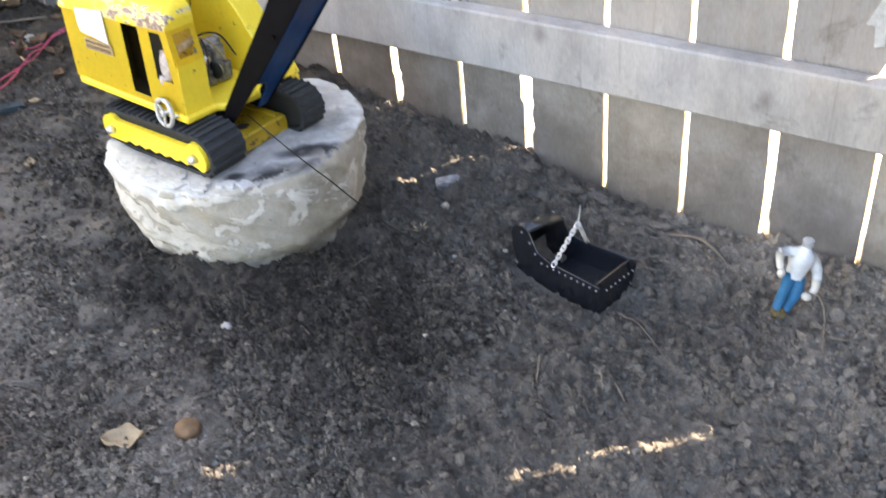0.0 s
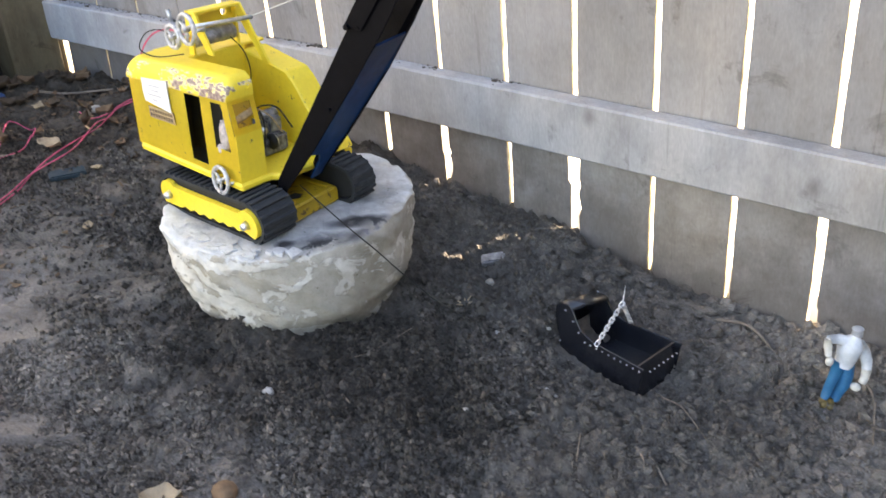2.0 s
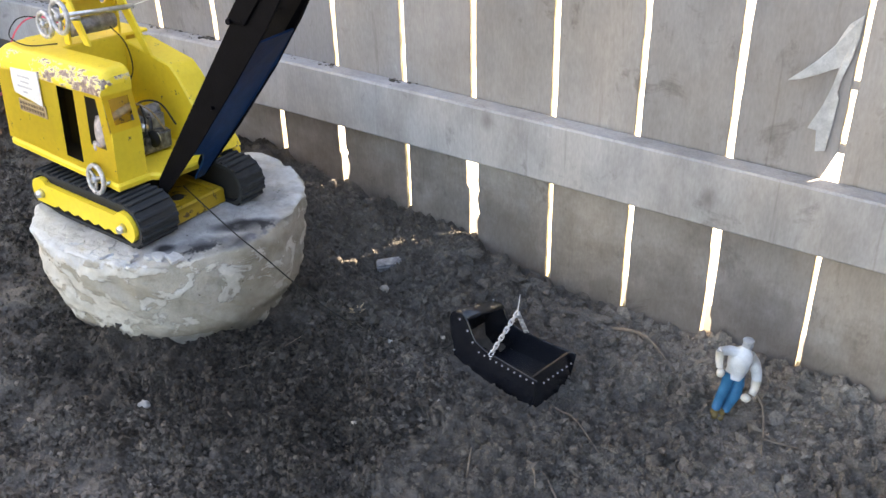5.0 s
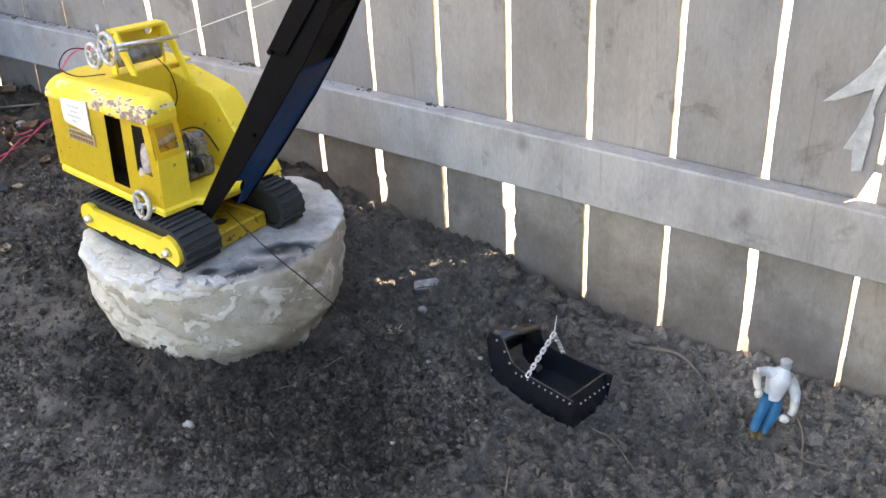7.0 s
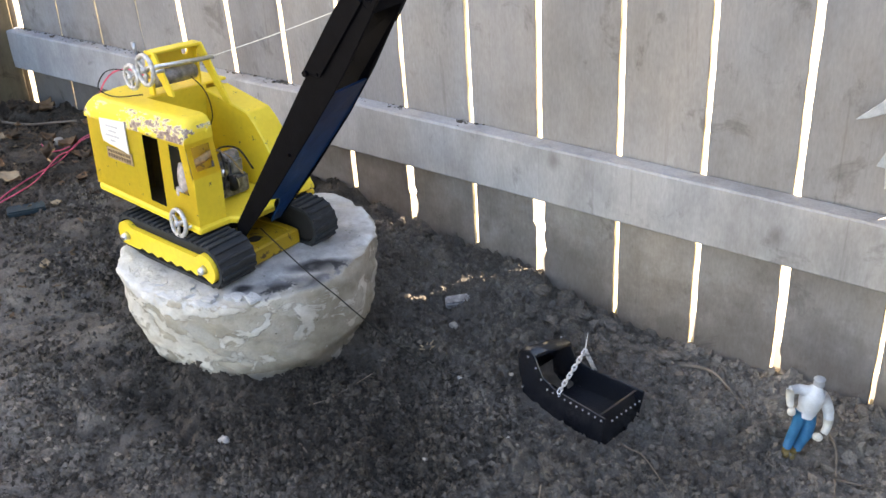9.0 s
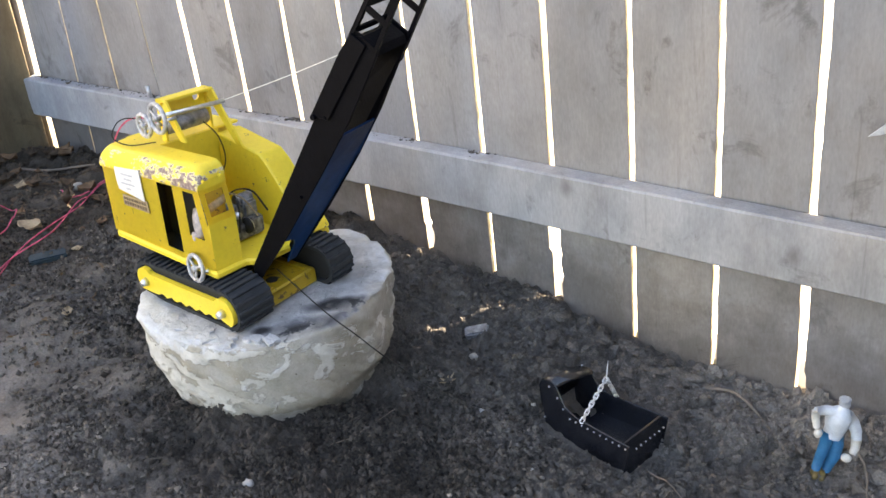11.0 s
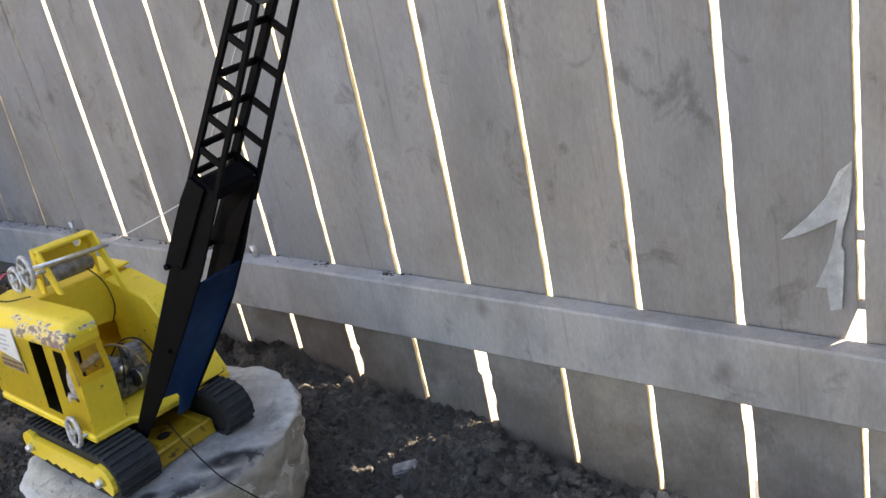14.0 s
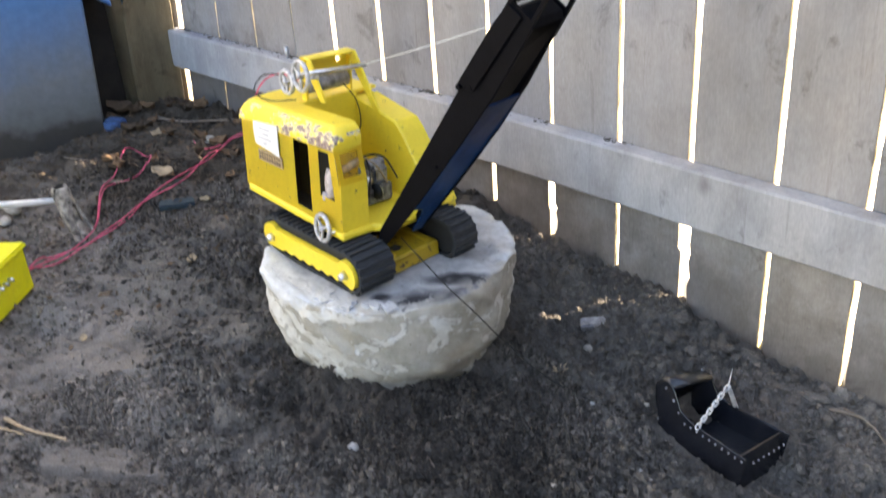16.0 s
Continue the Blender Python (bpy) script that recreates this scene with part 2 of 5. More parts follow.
def concrete_material():
    """Rough concrete: grey-cream casting, whitish skim in sharp patches, a crusted worn top with dark oil stains, small pits."""
    m = material("concrete", 0.9)
    t = m.node_tree
    sep = t.nodes.new("ShaderNodeSeparateXYZ")
    t.links.new(coords(t), sep.inputs[0])
    height, across = sep.outputs[2], sep.outputs[0]
    body = ramp(t, tex(t, 10.0, 6.0, None, 0.6), [(0.28, (0.37, 0.335, 0.275)), (0.5, (0.45, 0.42, 0.365)), (0.72, (0.52, 0.495, 0.45))])
    mottle = ramp(t, tex(t, 55.0, 6.0, None, 0.65), [(0.3, (0.80, 0.79, 0.77)), (0.7, (1.10, 1.10, 1.10))])
    body = mixed(t, 1.0, body, mottle, "MULTIPLY")
    patch = tex(t, 19.0, 6.0, (1.0, 1.0, 1.7), 0.6, 0.5)
    left = math_node(t, "MULTIPLY", math_node(t, "ADD", across, 1.12), -0.45)
    skim = ramp(t, math_node(t, "ADD", patch, left), [(0.492, (0, 0, 0)), (0.507, (1, 1, 1))])
    c = mixed(t, skim, body, mixed(t, 1.0, (0.66, 0.64, 0.60), mottle, "MULTIPLY"))
    # crust of paste lapping over the rim
    drip = math_node(t, "ADD", height, math_node(t, "MULTIPLY", tex(t, 34.0, 5.0, (1.0, 1.0, 0.4), 0.6), 0.055))
    top = ramp(t, math_node(t, "ADD", drip, math_node(t, "MULTIPLY", left, 0.12)), [(0.251, (0, 0, 0)), (0.254, (1, 1, 1))])
    top = mixed(t, 1.0, top, ramp(t, height, [(0.2295, (0, 0, 0)), (0.2315, (1, 1, 1))]), "LIGHTEN")
    worn = ramp(t, tex(t, 13.0, 6.0, None, 0.65), [(0.33, (0.30, 0.305, 0.32)), (0.52, (0.45, 0.455, 0.47)), (0.62, (0.56, 0.57, 0.585))])
    out = node(t, "ShaderNodeMapping", Location=(-DISK_AT[0], -DISK_AT[1], 0.0), Scale=(1.0, 1.0, 0.0))
    t.links.new(coords(t), out.inputs[0])
    rad = t.nodes.new("ShaderNodeVectorMath")
    rad.operation = "LENGTH"
    t.links.new(out.outputs[0], rad.inputs[0])
    rim = math_node(t, "ADD", rad.outputs["Value"], math_node(t, "MULTIPLY", tex(t, 24.0, 6.0, None, 0.65), 0.10))
    rim = math_node(t, "ADD", rim, math_node(t, "MULTIPLY", left, 0.25))
    rim = ramp(t, rim, [(0.215, (0, 0, 0)), (0.24, (1, 1, 1))])
    worn = mixed(t, rim, worn, (0.66, 0.67, 0.685))
    c = mixed(t, top, c, mixed(t, 1.0, worn, mottle, "MULTIPLY"))
    for x, y, rx, ry, turn in ((-0.985, 0.862, 0.060, 0.034, 0.9), (-0.985, 0.950, 0.055, 0.017, 0.75), (-0.935, 0.945, 0.05, 0.022, 0.9), (-1.045, 0.835, 0.014, 0.010, 0.9)):
        mp = node(t, "ShaderNodeMapping", Location=(x, y, 0), Rotation=(0, 0, turn), Scale=(rx, ry, 1.0))
        mp.vector_type = "TEXTURE"
        t.links.new(coords(t), mp.inputs[0])
        flat = t.nodes.new("ShaderNodeVectorMath")
        flat.operation = "MULTIPLY"
        flat.inputs[1].default_value = (1, 1, 0)
        t.links.new(mp.outputs[0], flat.inputs[0])
        ln = t.nodes.new("ShaderNodeVectorMath")
        ln.operation = "LENGTH"
        t.links.new(flat.outputs[0], ln.inputs[0])
        d = math_node(t, "ADD", ln.outputs["Value"], math_node(t, "MULTIPLY", tex(t, 30.0, 4.0), 0.40))
        d = math_node(t, "MULTIPLY", d, 0.6)
        dark = 0.4 if ry == 0.022 else 0.07
        spot = ramp(t, d, [(0.45, (dark, dark, dark * 1.12)), (0.64, (0.34, 0.34, 0.37)), (0.92, (1, 1, 1))])
        c = mixed(t, top, c, mixed(t, 1.0, c, spot, "MULTIPLY"))
    pits = node(t, "ShaderNodeTexVoronoi", Scale=85.0)
    t.links.new(coords(t), pits.inputs["Vector"])
    hole = ramp(t, math_node(t, "ADD", pits.outputs["Distance"], math_node(t, "MULTIPLY", tex(t, 13.0, 4.0), 1.1)), [(0.50, (0.22, 0.20, 0.17)), (0.54, (1, 1, 1))])
    c = mixed(t, 1.0, c, hole, "MULTIPLY")
    # darker in a ragged band at the bottom
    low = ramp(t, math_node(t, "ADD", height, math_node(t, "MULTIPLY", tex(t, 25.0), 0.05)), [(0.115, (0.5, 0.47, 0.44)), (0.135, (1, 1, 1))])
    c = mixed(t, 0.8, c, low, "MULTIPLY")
    colour(m, c)
    bp = node(t, "ShaderNodeBump", Strength=1.0, Distance=0.010)
    t.links.new(mixed(t, 0.4, mixed(t, 0.3, tex(t, 75.0, 8.0, None, 0.72), skim), hole), bp.inputs["Height"])
    t.links.new(bp.outputs[0], t.nodes["Principled BSDF"].inputs["Normal"])
    return m


def math_node(t, op, a, b):
    n = t.nodes.new("ShaderNodeMath")
    n.operation = op
    for s, v in zip(n.inputs, (a, b)):
        if isinstance(v, (int, float)):
            s.default_value = v
        else:
            t.links.new(v, s)
    return n.outputs[0]


# SOIL kept below CLOD so the gaps between crumbs look shaded
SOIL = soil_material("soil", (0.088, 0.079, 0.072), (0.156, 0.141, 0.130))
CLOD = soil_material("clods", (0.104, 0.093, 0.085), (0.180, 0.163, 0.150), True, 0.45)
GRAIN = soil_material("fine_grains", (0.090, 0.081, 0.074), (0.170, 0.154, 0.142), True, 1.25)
PICKET = wood_material("weathered_picket", (0.305, 0.29, 0.287), (0.395, 0.378, 0.377), 1.0, (0.74, 0.73, 0.72), True)
# edge brighter and yellower than the board, imitating its sunlit rim
SUNNY_EDGE = plain("sunlit_board_edge", (0.66, 0.59, 0.44), 0.9, 0, 0.35, 30, 0.4, 120)
RAIL = wood_material("weathered_rail", (0.41, 0.405, 0.41), (0.55, 0.545, 0.55), 1.0, (0.62, 0.61, 0.61))
POST = wood_material("brown_post", (0.15, 0.112, 0.062), (0.26, 0.20, 0.12))
CONCRETE = concrete_material()
YELLOW = chipped_paint("yellow_enamel", (0.93, 0.69, 0.055), (0.16, 0.09, 0.06), amount=0.335)
WORN = flaked_edge()
# stained yellow, darkened further for shadow under and inside the house
GREASY_SHADED = chipped_paint("greasy_shaded_yellow", (0.42, 0.28, 0.018), (0.09, 0.05, 0.02), 0.42)
BLACK = plain("black_enamel", (0.0035, 0.0035, 0.005), 0.5, gloss=0.05)
BLUE = plain("blue_sheen_enamel", (0.003, 0.040, 0.150), 0.42, gloss=0.12)
# blue fades to black with height, imitating a reflection on the plate
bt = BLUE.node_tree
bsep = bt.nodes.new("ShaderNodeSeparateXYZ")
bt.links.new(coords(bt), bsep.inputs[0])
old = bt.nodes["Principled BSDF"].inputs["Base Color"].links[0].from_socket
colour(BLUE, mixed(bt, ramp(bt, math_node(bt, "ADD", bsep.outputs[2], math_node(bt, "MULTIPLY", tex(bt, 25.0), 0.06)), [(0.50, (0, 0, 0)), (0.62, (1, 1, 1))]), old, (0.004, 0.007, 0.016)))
RUBBER = plain("black_rubber", (0.032, 0.035, 0.040), 0.8, gloss=0.3)
STEEL = plain("bright_steel", (0.72, 0.72, 0.74), 0.35, 0.9)
GREY = plain("grey_cast_metal", (0.33, 0.33, 0.35), 0.5, 0.6, 0.5, 90)
PAPER = plain("paper", (0.80, 0.79, 0.78), 0.8, 0, 0.06)
TAG = plain("brown_tag", (0.42, 0.30, 0.16), 0.7, 0, 0.3, 160)
INK = plain("ink", (0.52, 0.52, 0.55), 0.8, 0, 0.05)
WHITE = plain("white_plastic", (0.80, 0.80, 0.80), 0.45, 0, 0.08)
STRING = plain("white_string", (0.70, 0.70, 0.68), 0.9, 0, 0.1)
CORD = plain("dark_cord", (0.022, 0.020, 0.018), 0.9, 0, 0.1)
WIRE = plain("red_wire", (0.66, 0.09, 0.18), 0.4, 0, 0.2)
BIN = plain("blue_plastic", (0.05, 0.17, 0.46), 0.5, 0, 0.25, 5)
DRY = plain("dry_leaf", (0.17, 0.10, 0.055), 0.8, 0, 0.4, 40)
PALE = plain("pale_leaf", (0.33, 0.25, 0.165), 0.8, 0, 0.3, 40)
STRAW = plain("dry_straw", (0.22, 0.175, 0.14), 0.9, 0, 0.3, 40)
STONE = plain("stone", (0.36, 0.33, 0.30), 0.9, 0, 0.3, 50, 0.5)
JEANS = plain("blue_plastic_trousers", (0.015, 0.16, 0.34), 0.6, 0, 0.2)
BOOT = plain("brown_boots", (0.20, 0.14, 0.05), 0.6)
DARK = plain("near_black", (0.013, 0.013, 0.013), 0.8)


# ---- mesh helpers ----
def cast(name, me, mat, parent, m):
    """One more object on a shared mesh, as a sub-part."""
    ob = new(name, me)
    ob.parent = parent
    ob.matrix_basis = m
    return ob


def part(name, bm, mat, parent=None, label="", smooth=False):
    """Links a bmesh, given in world places, as one mesh object under a thing or a part."""
    me = bpy.data.meshes.new(name)
    bm.normal_update()
    bm.to_mesh(me)
    bm.free()
    for m in mat if isinstance(mat, (list, tuple)) else (mat,):
        me.materials.append(m)
    if smooth:
        for p in me.polygons:
            p.use_smooth = True
    ob = new(name, me)
    if parent:
        ob.parent = parent
        root = parent
        while root.parent:
            root = root.parent
        ob.matrix_parent_inverse = Matrix.Translation(root.location).inverted() if parent is root else Matrix()
    return tagged(ob, label)


def thing(name, at, label, category, group="", kind=""):
    e = new(name)
    e.empty_display_size = 0.02
    e.location = at
    return tagged(e, label, category, group, kind)


def rounded(bm, geom, r, seg=2):
    edges = [e for e in geom if isinstance(e, bmesh.types.BMEdge)]
    bmesh.ops.bevel(bm, geom=edges, offset=r, segments=seg, affect="EDGES", clamp_overlap=True)


def box(bm, lo, hi, r=0.0, seg=1, m=None):
    lo, hi = Vector(lo), Vector(hi)
    made = bmesh.ops.create_cube(bm, size=1.0)
    bmesh.ops.transform(bm, matrix=(m or Matrix()) @ Matrix.Translation((lo + hi) / 2) @ Matrix.Diagonal((*(hi - lo), 1)), verts=made["verts"])
    if r:
        rounded(bm, {e for v in made["verts"] for e in v.link_edges}, r, seg)
    return bm


def prism(bm, outline, a, b, axis="y", r=0.0, m=None):
    """An outline swept from a to b along an axis; axis y takes (x, z) pairs, x takes (y, z), z takes (x, y)."""
    def at(p, s):
        return {"y": (p[0], s, p[1]), "x": (s, p[0], p[1]), "z": (p[0], p[1], s)}[axis]
    lo = [bm.verts.new(at(p, a)) for p in outline]
    hi = [bm.verts.new(at(p, b)) for p in outline]
    fs = [bm.faces.new(lo), bm.faces.new(hi)]
    n = len(outline)
    for i in range(n):
        fs.append(bm.faces.new((lo[i], lo[(i + 1) % n], hi[(i + 1) % n], hi[i])))
    bmesh.ops.recalc_face_normals(bm, faces=fs)
    if r:
        rounded(bm, {e for f in fs for e in f.edges}, r, 1)
    if m:
        bmesh.ops.transform(bm, matrix=m, verts=lo + hi if not r else bm.verts)
    return bm


def rod(bm, a, b, r, r2=None, seg=10):
    a, b = Vector(a), Vector(b)
    made = bmesh.ops.create_cone(bm, cap_ends=True, segments=seg, radius1=r, radius2=r if r2 is None else r2, depth=(b - a).length)
    m = Matrix.Translation((a + b) / 2) @ (b - a).to_track_quat("Z", "Y").to_matrix().to_4x4()
    bmesh.ops.transform(bm, matrix=m, verts=made["verts"])
    return bm


def tube(bm, pts, r, seg=8, closed=False):
    """A round cord through points."""
    pts = [Vector(p) for p in pts]
    n, rings, up = len(pts), [], None
    for i, p in enumerate(pts):
        a = pts[(i - 1) % n] if closed or i else p
        b = pts[(i + 1) % n] if closed or i < n - 1 else p
        d = (b - a).normalized()
        up = up or (Vector((0, 0, 1)) if abs(d.z) < 0.9 else Vector((1, 0, 0)))
        s = d.cross(up).normalized()
        up = s.cross(d)
        k = r[i] if isinstance(r, (list, tuple)) else r
        rings.append([bm.verts.new(p + k * (math.cos(2 * math.pi * j / seg) * s + math.sin(2 * math.pi * j / seg) * up)) for j in range(seg)])
    for i in range(n if closed else n - 1):
        for j in range(seg):
            bm.faces.new((rings[i][j], rings[(i + 1) % n][j], rings[(i + 1) % n][(j + 1) % seg], rings[i][(j + 1) % seg]))
    if not closed:
        bm.faces.new(rings[0][::-1])
        bm.faces.new(rings[-1])
    return bm


def curve(points, steps=8):
    """A smooth line through points (Catmull-Rom)."""
    p = [Vector(q) for q in points]
    p = [2 * p[0] - p[1], *p, 2 * p[-1] - p[-2]]
    out = []
    for i in range(1, len(p) - 2):
        for k in range(steps):
            t = k / steps
            a, b, c, d = p[i - 1 : i + 3]
            out.append(0.5 * (2 * b + (c - a) * t + (2 * a - 5 * b + 4 * c - d) * t * t + (3 * b - a - 3 * c + d) * t**3))
    return [*out, p[-2]]


def ring(bm, centre, normal, big, small, seg=20, sub=8):
    q = Vector(normal).to_track_quat("Z", "Y")
    pts = [Vector(centre) + q @ Vector((big * math.cos(2 * math.pi * i / seg), big * math.sin(2 * math.pi * i / seg), 0)) for i in range(seg)]
    return tube(bm, pts, small, sub, True)


def ball(bm, at, scale, sub=2, jitter=0.0):
    made = bmesh.ops.create_icosphere(bm, subdivisions=sub, radius=1.0)
    for v in made["verts"]:
        k = 1 + jitter * (random.random() - 0.5)
        v.co = Vector(at) + Vector((v.co.x * scale[0] * k, v.co.y * scale[1] * k, v.co.z * scale[2] * k))
    return bm


# ---- ground ----
rng = np.random.default_rng(7)
TABLE = rng.random((256, 256))


def lattice(x, y, scale, shift=0):
    """Smooth value noise in 0..1, with cells of the given size."""
    u, v = np.asarray(x) / scale + 13.7 * shift + 500, np.asarray(y) / scale + 7.3 * shift + 500
    i, j = np.floor(u).astype(int), np.floor(v).astype(int)
    a, b = u - i, v - j
    a, b = a * a * (3 - 2 * a), b * b * (3 - 2 * b)
    g = lambda p, q: TABLE[p % 256, q % 256]
    return (g(i, j) * (1 - a) + g(i + 1, j) * a) * (1 - b) + (g(i, j + 1) * (1 - a) + g(i + 1, j + 1) * a) * b


GX = (-6.0, -2.6, -2.1, -1.7, -1.25, -0.95, -0.6, -0.35, 0.0, 0.6, 6.0)
GZ = (0.12, 0.13, 0.15, 0.14, 0.095, 0.065, 0.015, -0.040, -0.055, -0.07, -0.07)


def base_height(x, y):
    x, y = np.asarray(x, float), np.asarray(y, float)
    s = np.linspace(-0.15, 0.15, 7)
    z = np.mean([np.interp(x + d, GX, GZ) for d in s], 0)
    near = np.exp(-(((y - 1.36) / 0.13) ** 2))
    z = z + near * np.interp(x, (-2.0, -1.27, -1.12, -0.97, -0.83, -0.68, -0.53, -0.40, -0.25, 0.3), (0.0, 0.014, 0.006, 0.007, 0.008, -0.008, 0.006, 0.026, 0.036, 0.036))
    r = np.hypot(x - DISK_AT[0], y - DISK_AT[1])
    bank = np.clip(0.5 - 0.75 * (y - DISK_AT[1]) / np.maximum(r, 0.05), 0.3, 1)  # soil heaped against the near side of the footing
    z = z + 0.010 * bank * np.exp(-(((r - 0.16) / 0.085) ** 2)) * np.clip((1.35 - y) / 0.3, 0, 1)
    z = z - 0.030 * np.exp(-(((x + 0.97) / 0.085) ** 2) - ((y - 1.16) / 0.075) ** 2)
    return z


def crumbly(x, y):
    """How lumpy the soil is, 0 to 1: trodden patches lie between dug ones."""
    x, y = np.asarray(x, float), np.asarray(y, float)
    left = np.clip((-1.05 - x) / 0.3, 0, 1) * np.clip((0.95 - y) / 0.2, 0, 1)
    k = 0.62 * lattice(x, y, 0.26, 3) + 0.38 * lattice(x, y, 0.09, 6)
    open_side = np.clip((x + 1.0) / 0.3, 0, 1)
    return np.clip((k - 0.22 - 0.14 * left) / 0.22, 0.25 + 0.45 * open_side, 1) * (1 - 0.55 * trodden(x, y))


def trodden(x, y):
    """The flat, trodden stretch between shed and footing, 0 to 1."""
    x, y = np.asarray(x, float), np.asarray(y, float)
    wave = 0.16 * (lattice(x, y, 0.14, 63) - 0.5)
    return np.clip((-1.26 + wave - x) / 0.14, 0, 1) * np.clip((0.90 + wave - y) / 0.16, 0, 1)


def plates(x, y):
    """Raked soil: low smooth plates with broken edges, drawn out along the rake's pull; height and smoothness."""
    p, q = 0.84 * x + 0.54 * y, -0.54 * x + 0.84 * y
    side = np.clip((-0.85 - x) / 0.25, 0, 1)
    k = 0.6 * lattice(0.45 * p, q, 0.045, 15) + 0.4 * lattice(0.5 * p, q, 0.019, 16) + 0.02 * lattice(x, y, 0.008, 17)
    k = np.clip((k - 0.47) / 0.07, 0, 1)
    k = k * k * (3 - 2 * k)
    side = side * (1 - 0.5 * trodden(x, y))
    return side * 0.026 * k, side * k


def ground_height(x, y):
    x, y = np.asarray(x, float), np.asarray(y, float)
    z = base_height(x, y)
    inside = np.clip((3.2 - np.abs(x + 1.0)) / 0.6, 0, 1) * np.clip((2.2 - np.abs(y - 0.6)) / 0.6, 0, 1)
    rough = crumbly(x, y)
    d = 0.030 * (lattice(x, y, 0.19, 1) - 0.5) + 0.018 * (lattice(x, y, 0.07, 2) - 0.5) + 0.008 * rough
    # raked plates and furrows on the open side
    d = d + plates(x, y)[0]
    dug = np.clip((-0.9 - x) / 0.2, 0, 1) * np.clip((0.85 - y) / 0.15, 0, 1) * np.clip((x + 1.75) / 0.2, 0, 1)
    d = d + dug * 0.022 * (lattice(0.4 * (0.84 * x + 0.54 * y), 0.84 * y - 0.54 * x, 0.055, 18) - 0.5)
    w1, w2 = lattice(x, y, 0.05, 11) * 0.02, lattice(x, y, 0.05, 12) * 0.02
    crumb = 0.020 * (lattice(x + w1, y + w2, 0.030, 4) - 0.5) + 0.018 * np.abs(lattice(x + w2, y + w1, 0.017, 5) - 0.5) + (0.012 + 0.010 * np.clip((x + 1.0) / 0.35, 0, 1)) * (lattice(x + 0.5 * w2, y + 0.5 * w1, 0.0115, 13) - 0.5)
    d = d + rough * crumb + 0.005 * (lattice(x, y, 0.012, 7) - 0.5)
    # pressed flat under the bucket
    flat = np.clip(1.35 - np.hypot((x + 0.615) / 0.10, (y - 1.09) / 0.065), 0, 1)
    d = d - 0.0135 * rough - 0.45 * plates(x, y)[0]
    z = z - 0.06 * np.clip((y - 1.358) / 0.010, 0, 1) * np.clip((3.0 - np.abs(x + 1.0)) / 0.3, 0, 1)
    return z + inside * d * (1 - flat) - 0.010 * np.minimum(1, 1.5 * flat)


def spread(lo, hi, step, far, growth=1.35):
    mid = np.arange(lo, hi + step / 2, step)
    out, k, p = [], step, 0.0
    while p < far:
        k *= growth
        p += k
        out.append(p)
    out = np.array(out)
    return np.concatenate([(lo - out)[::-1], mid, hi + out])


xs, ys = spread(-2.5, 0.20, 0.0034, 400), spread(0.27, 1.37, 0.0034, 400)
X, Y = np.meshgrid(xs, ys, indexing="ij")
Z = ground_height(X, Y)
nx, ny = X.shape
idx = np.arange(nx * ny).reshape(nx, ny)
faces = np.stack([idx[:-1, :-1], idx[1:, :-1], idx[1:, 1:], idx[:-1, 1:]], -1).reshape(-1, 4)
me = bpy.data.meshes.new("ground")
me.from_pydata(np.stack([X, Y, Z], -1).reshape(-1, 3).tolist(), [], faces.tolist())
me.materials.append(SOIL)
me.polygons.foreach_set("use_smooth", np.ones(len(faces), bool))
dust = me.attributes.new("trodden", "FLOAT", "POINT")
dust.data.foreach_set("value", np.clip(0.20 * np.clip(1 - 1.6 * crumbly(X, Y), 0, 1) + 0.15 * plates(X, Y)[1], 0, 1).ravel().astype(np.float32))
tagged(new("ground", me), "dark loose garden soil, lumpy and raked", "soil", kind="structure")


def gz(x, y):
    return float(ground_height(np.array(x), np.array(y)))


def lumps(name, places, label, mat, fine):
    """Loose crumbs of soil or grit, each an uneven angular lump, joined."""
    t = (1 + 5**0.5) / 2
    if fine:
        b = np.array([(1, 0, 0), (-1, 0, 0), (0, 1, 0), (0, -1, 0), (0, 0, 1), (0, 0, -1)], float)
        f = np.array([(0, 2, 4), (2, 1, 4), (1, 3, 4), (3, 0, 4), (2, 0, 5), (1, 2, 5), (3, 1, 5), (0, 3, 5)])
    else:
        b = np.array([(-1, t, 0), (1, t, 0), (-1, -t, 0), (1, -t, 0), (0, -1, t), (0, 1, t), (0, -1, -t), (0, 1, -t), (t, 0, -1), (t, 0, 1), (-t, 0, -1), (-t, 0, 1)]) / 1.9
        f = np.array([(0, 11, 5), (0, 5, 1), (0, 1, 7), (0, 7, 10), (0, 10, 11), (1, 5, 9), (5, 11, 4), (11, 10, 2), (10, 7, 6), (7, 1, 8), (3, 9, 4), (3, 4, 2), (3, 2, 6), (3, 6, 8), (3, 8, 9), (4, 9, 5), (2, 4, 11), (6, 2, 10), (8, 6, 7), (9, 8, 1)])
    n, k = len(places), len(b)
    turn = rng.random(n) * 2 * math.pi
    v = b[None] * (1 + 1.0 * (rng.random((n, k, 1)) - 0.5)) * (0.6 + 0.8 * rng.random((n, 1, 3)))
    v += 0.5 * (rng.random((n, k, 3)) - 0.5)
    c, s = np.cos(turn)[:, None], np.sin(turn)[:, None]
    v = np.stack([c * v[..., 0] - s * v[..., 1], s * v[..., 0] + c * v[..., 1], v[..., 2]], -1)
    v = v * places[:, None, 3:4] + places[:, None, :3]
    fs = (f[None] + k * np.arange(n)[:, None, None]).reshape(-1, 3)
    me = bpy.data.meshes.new(name)
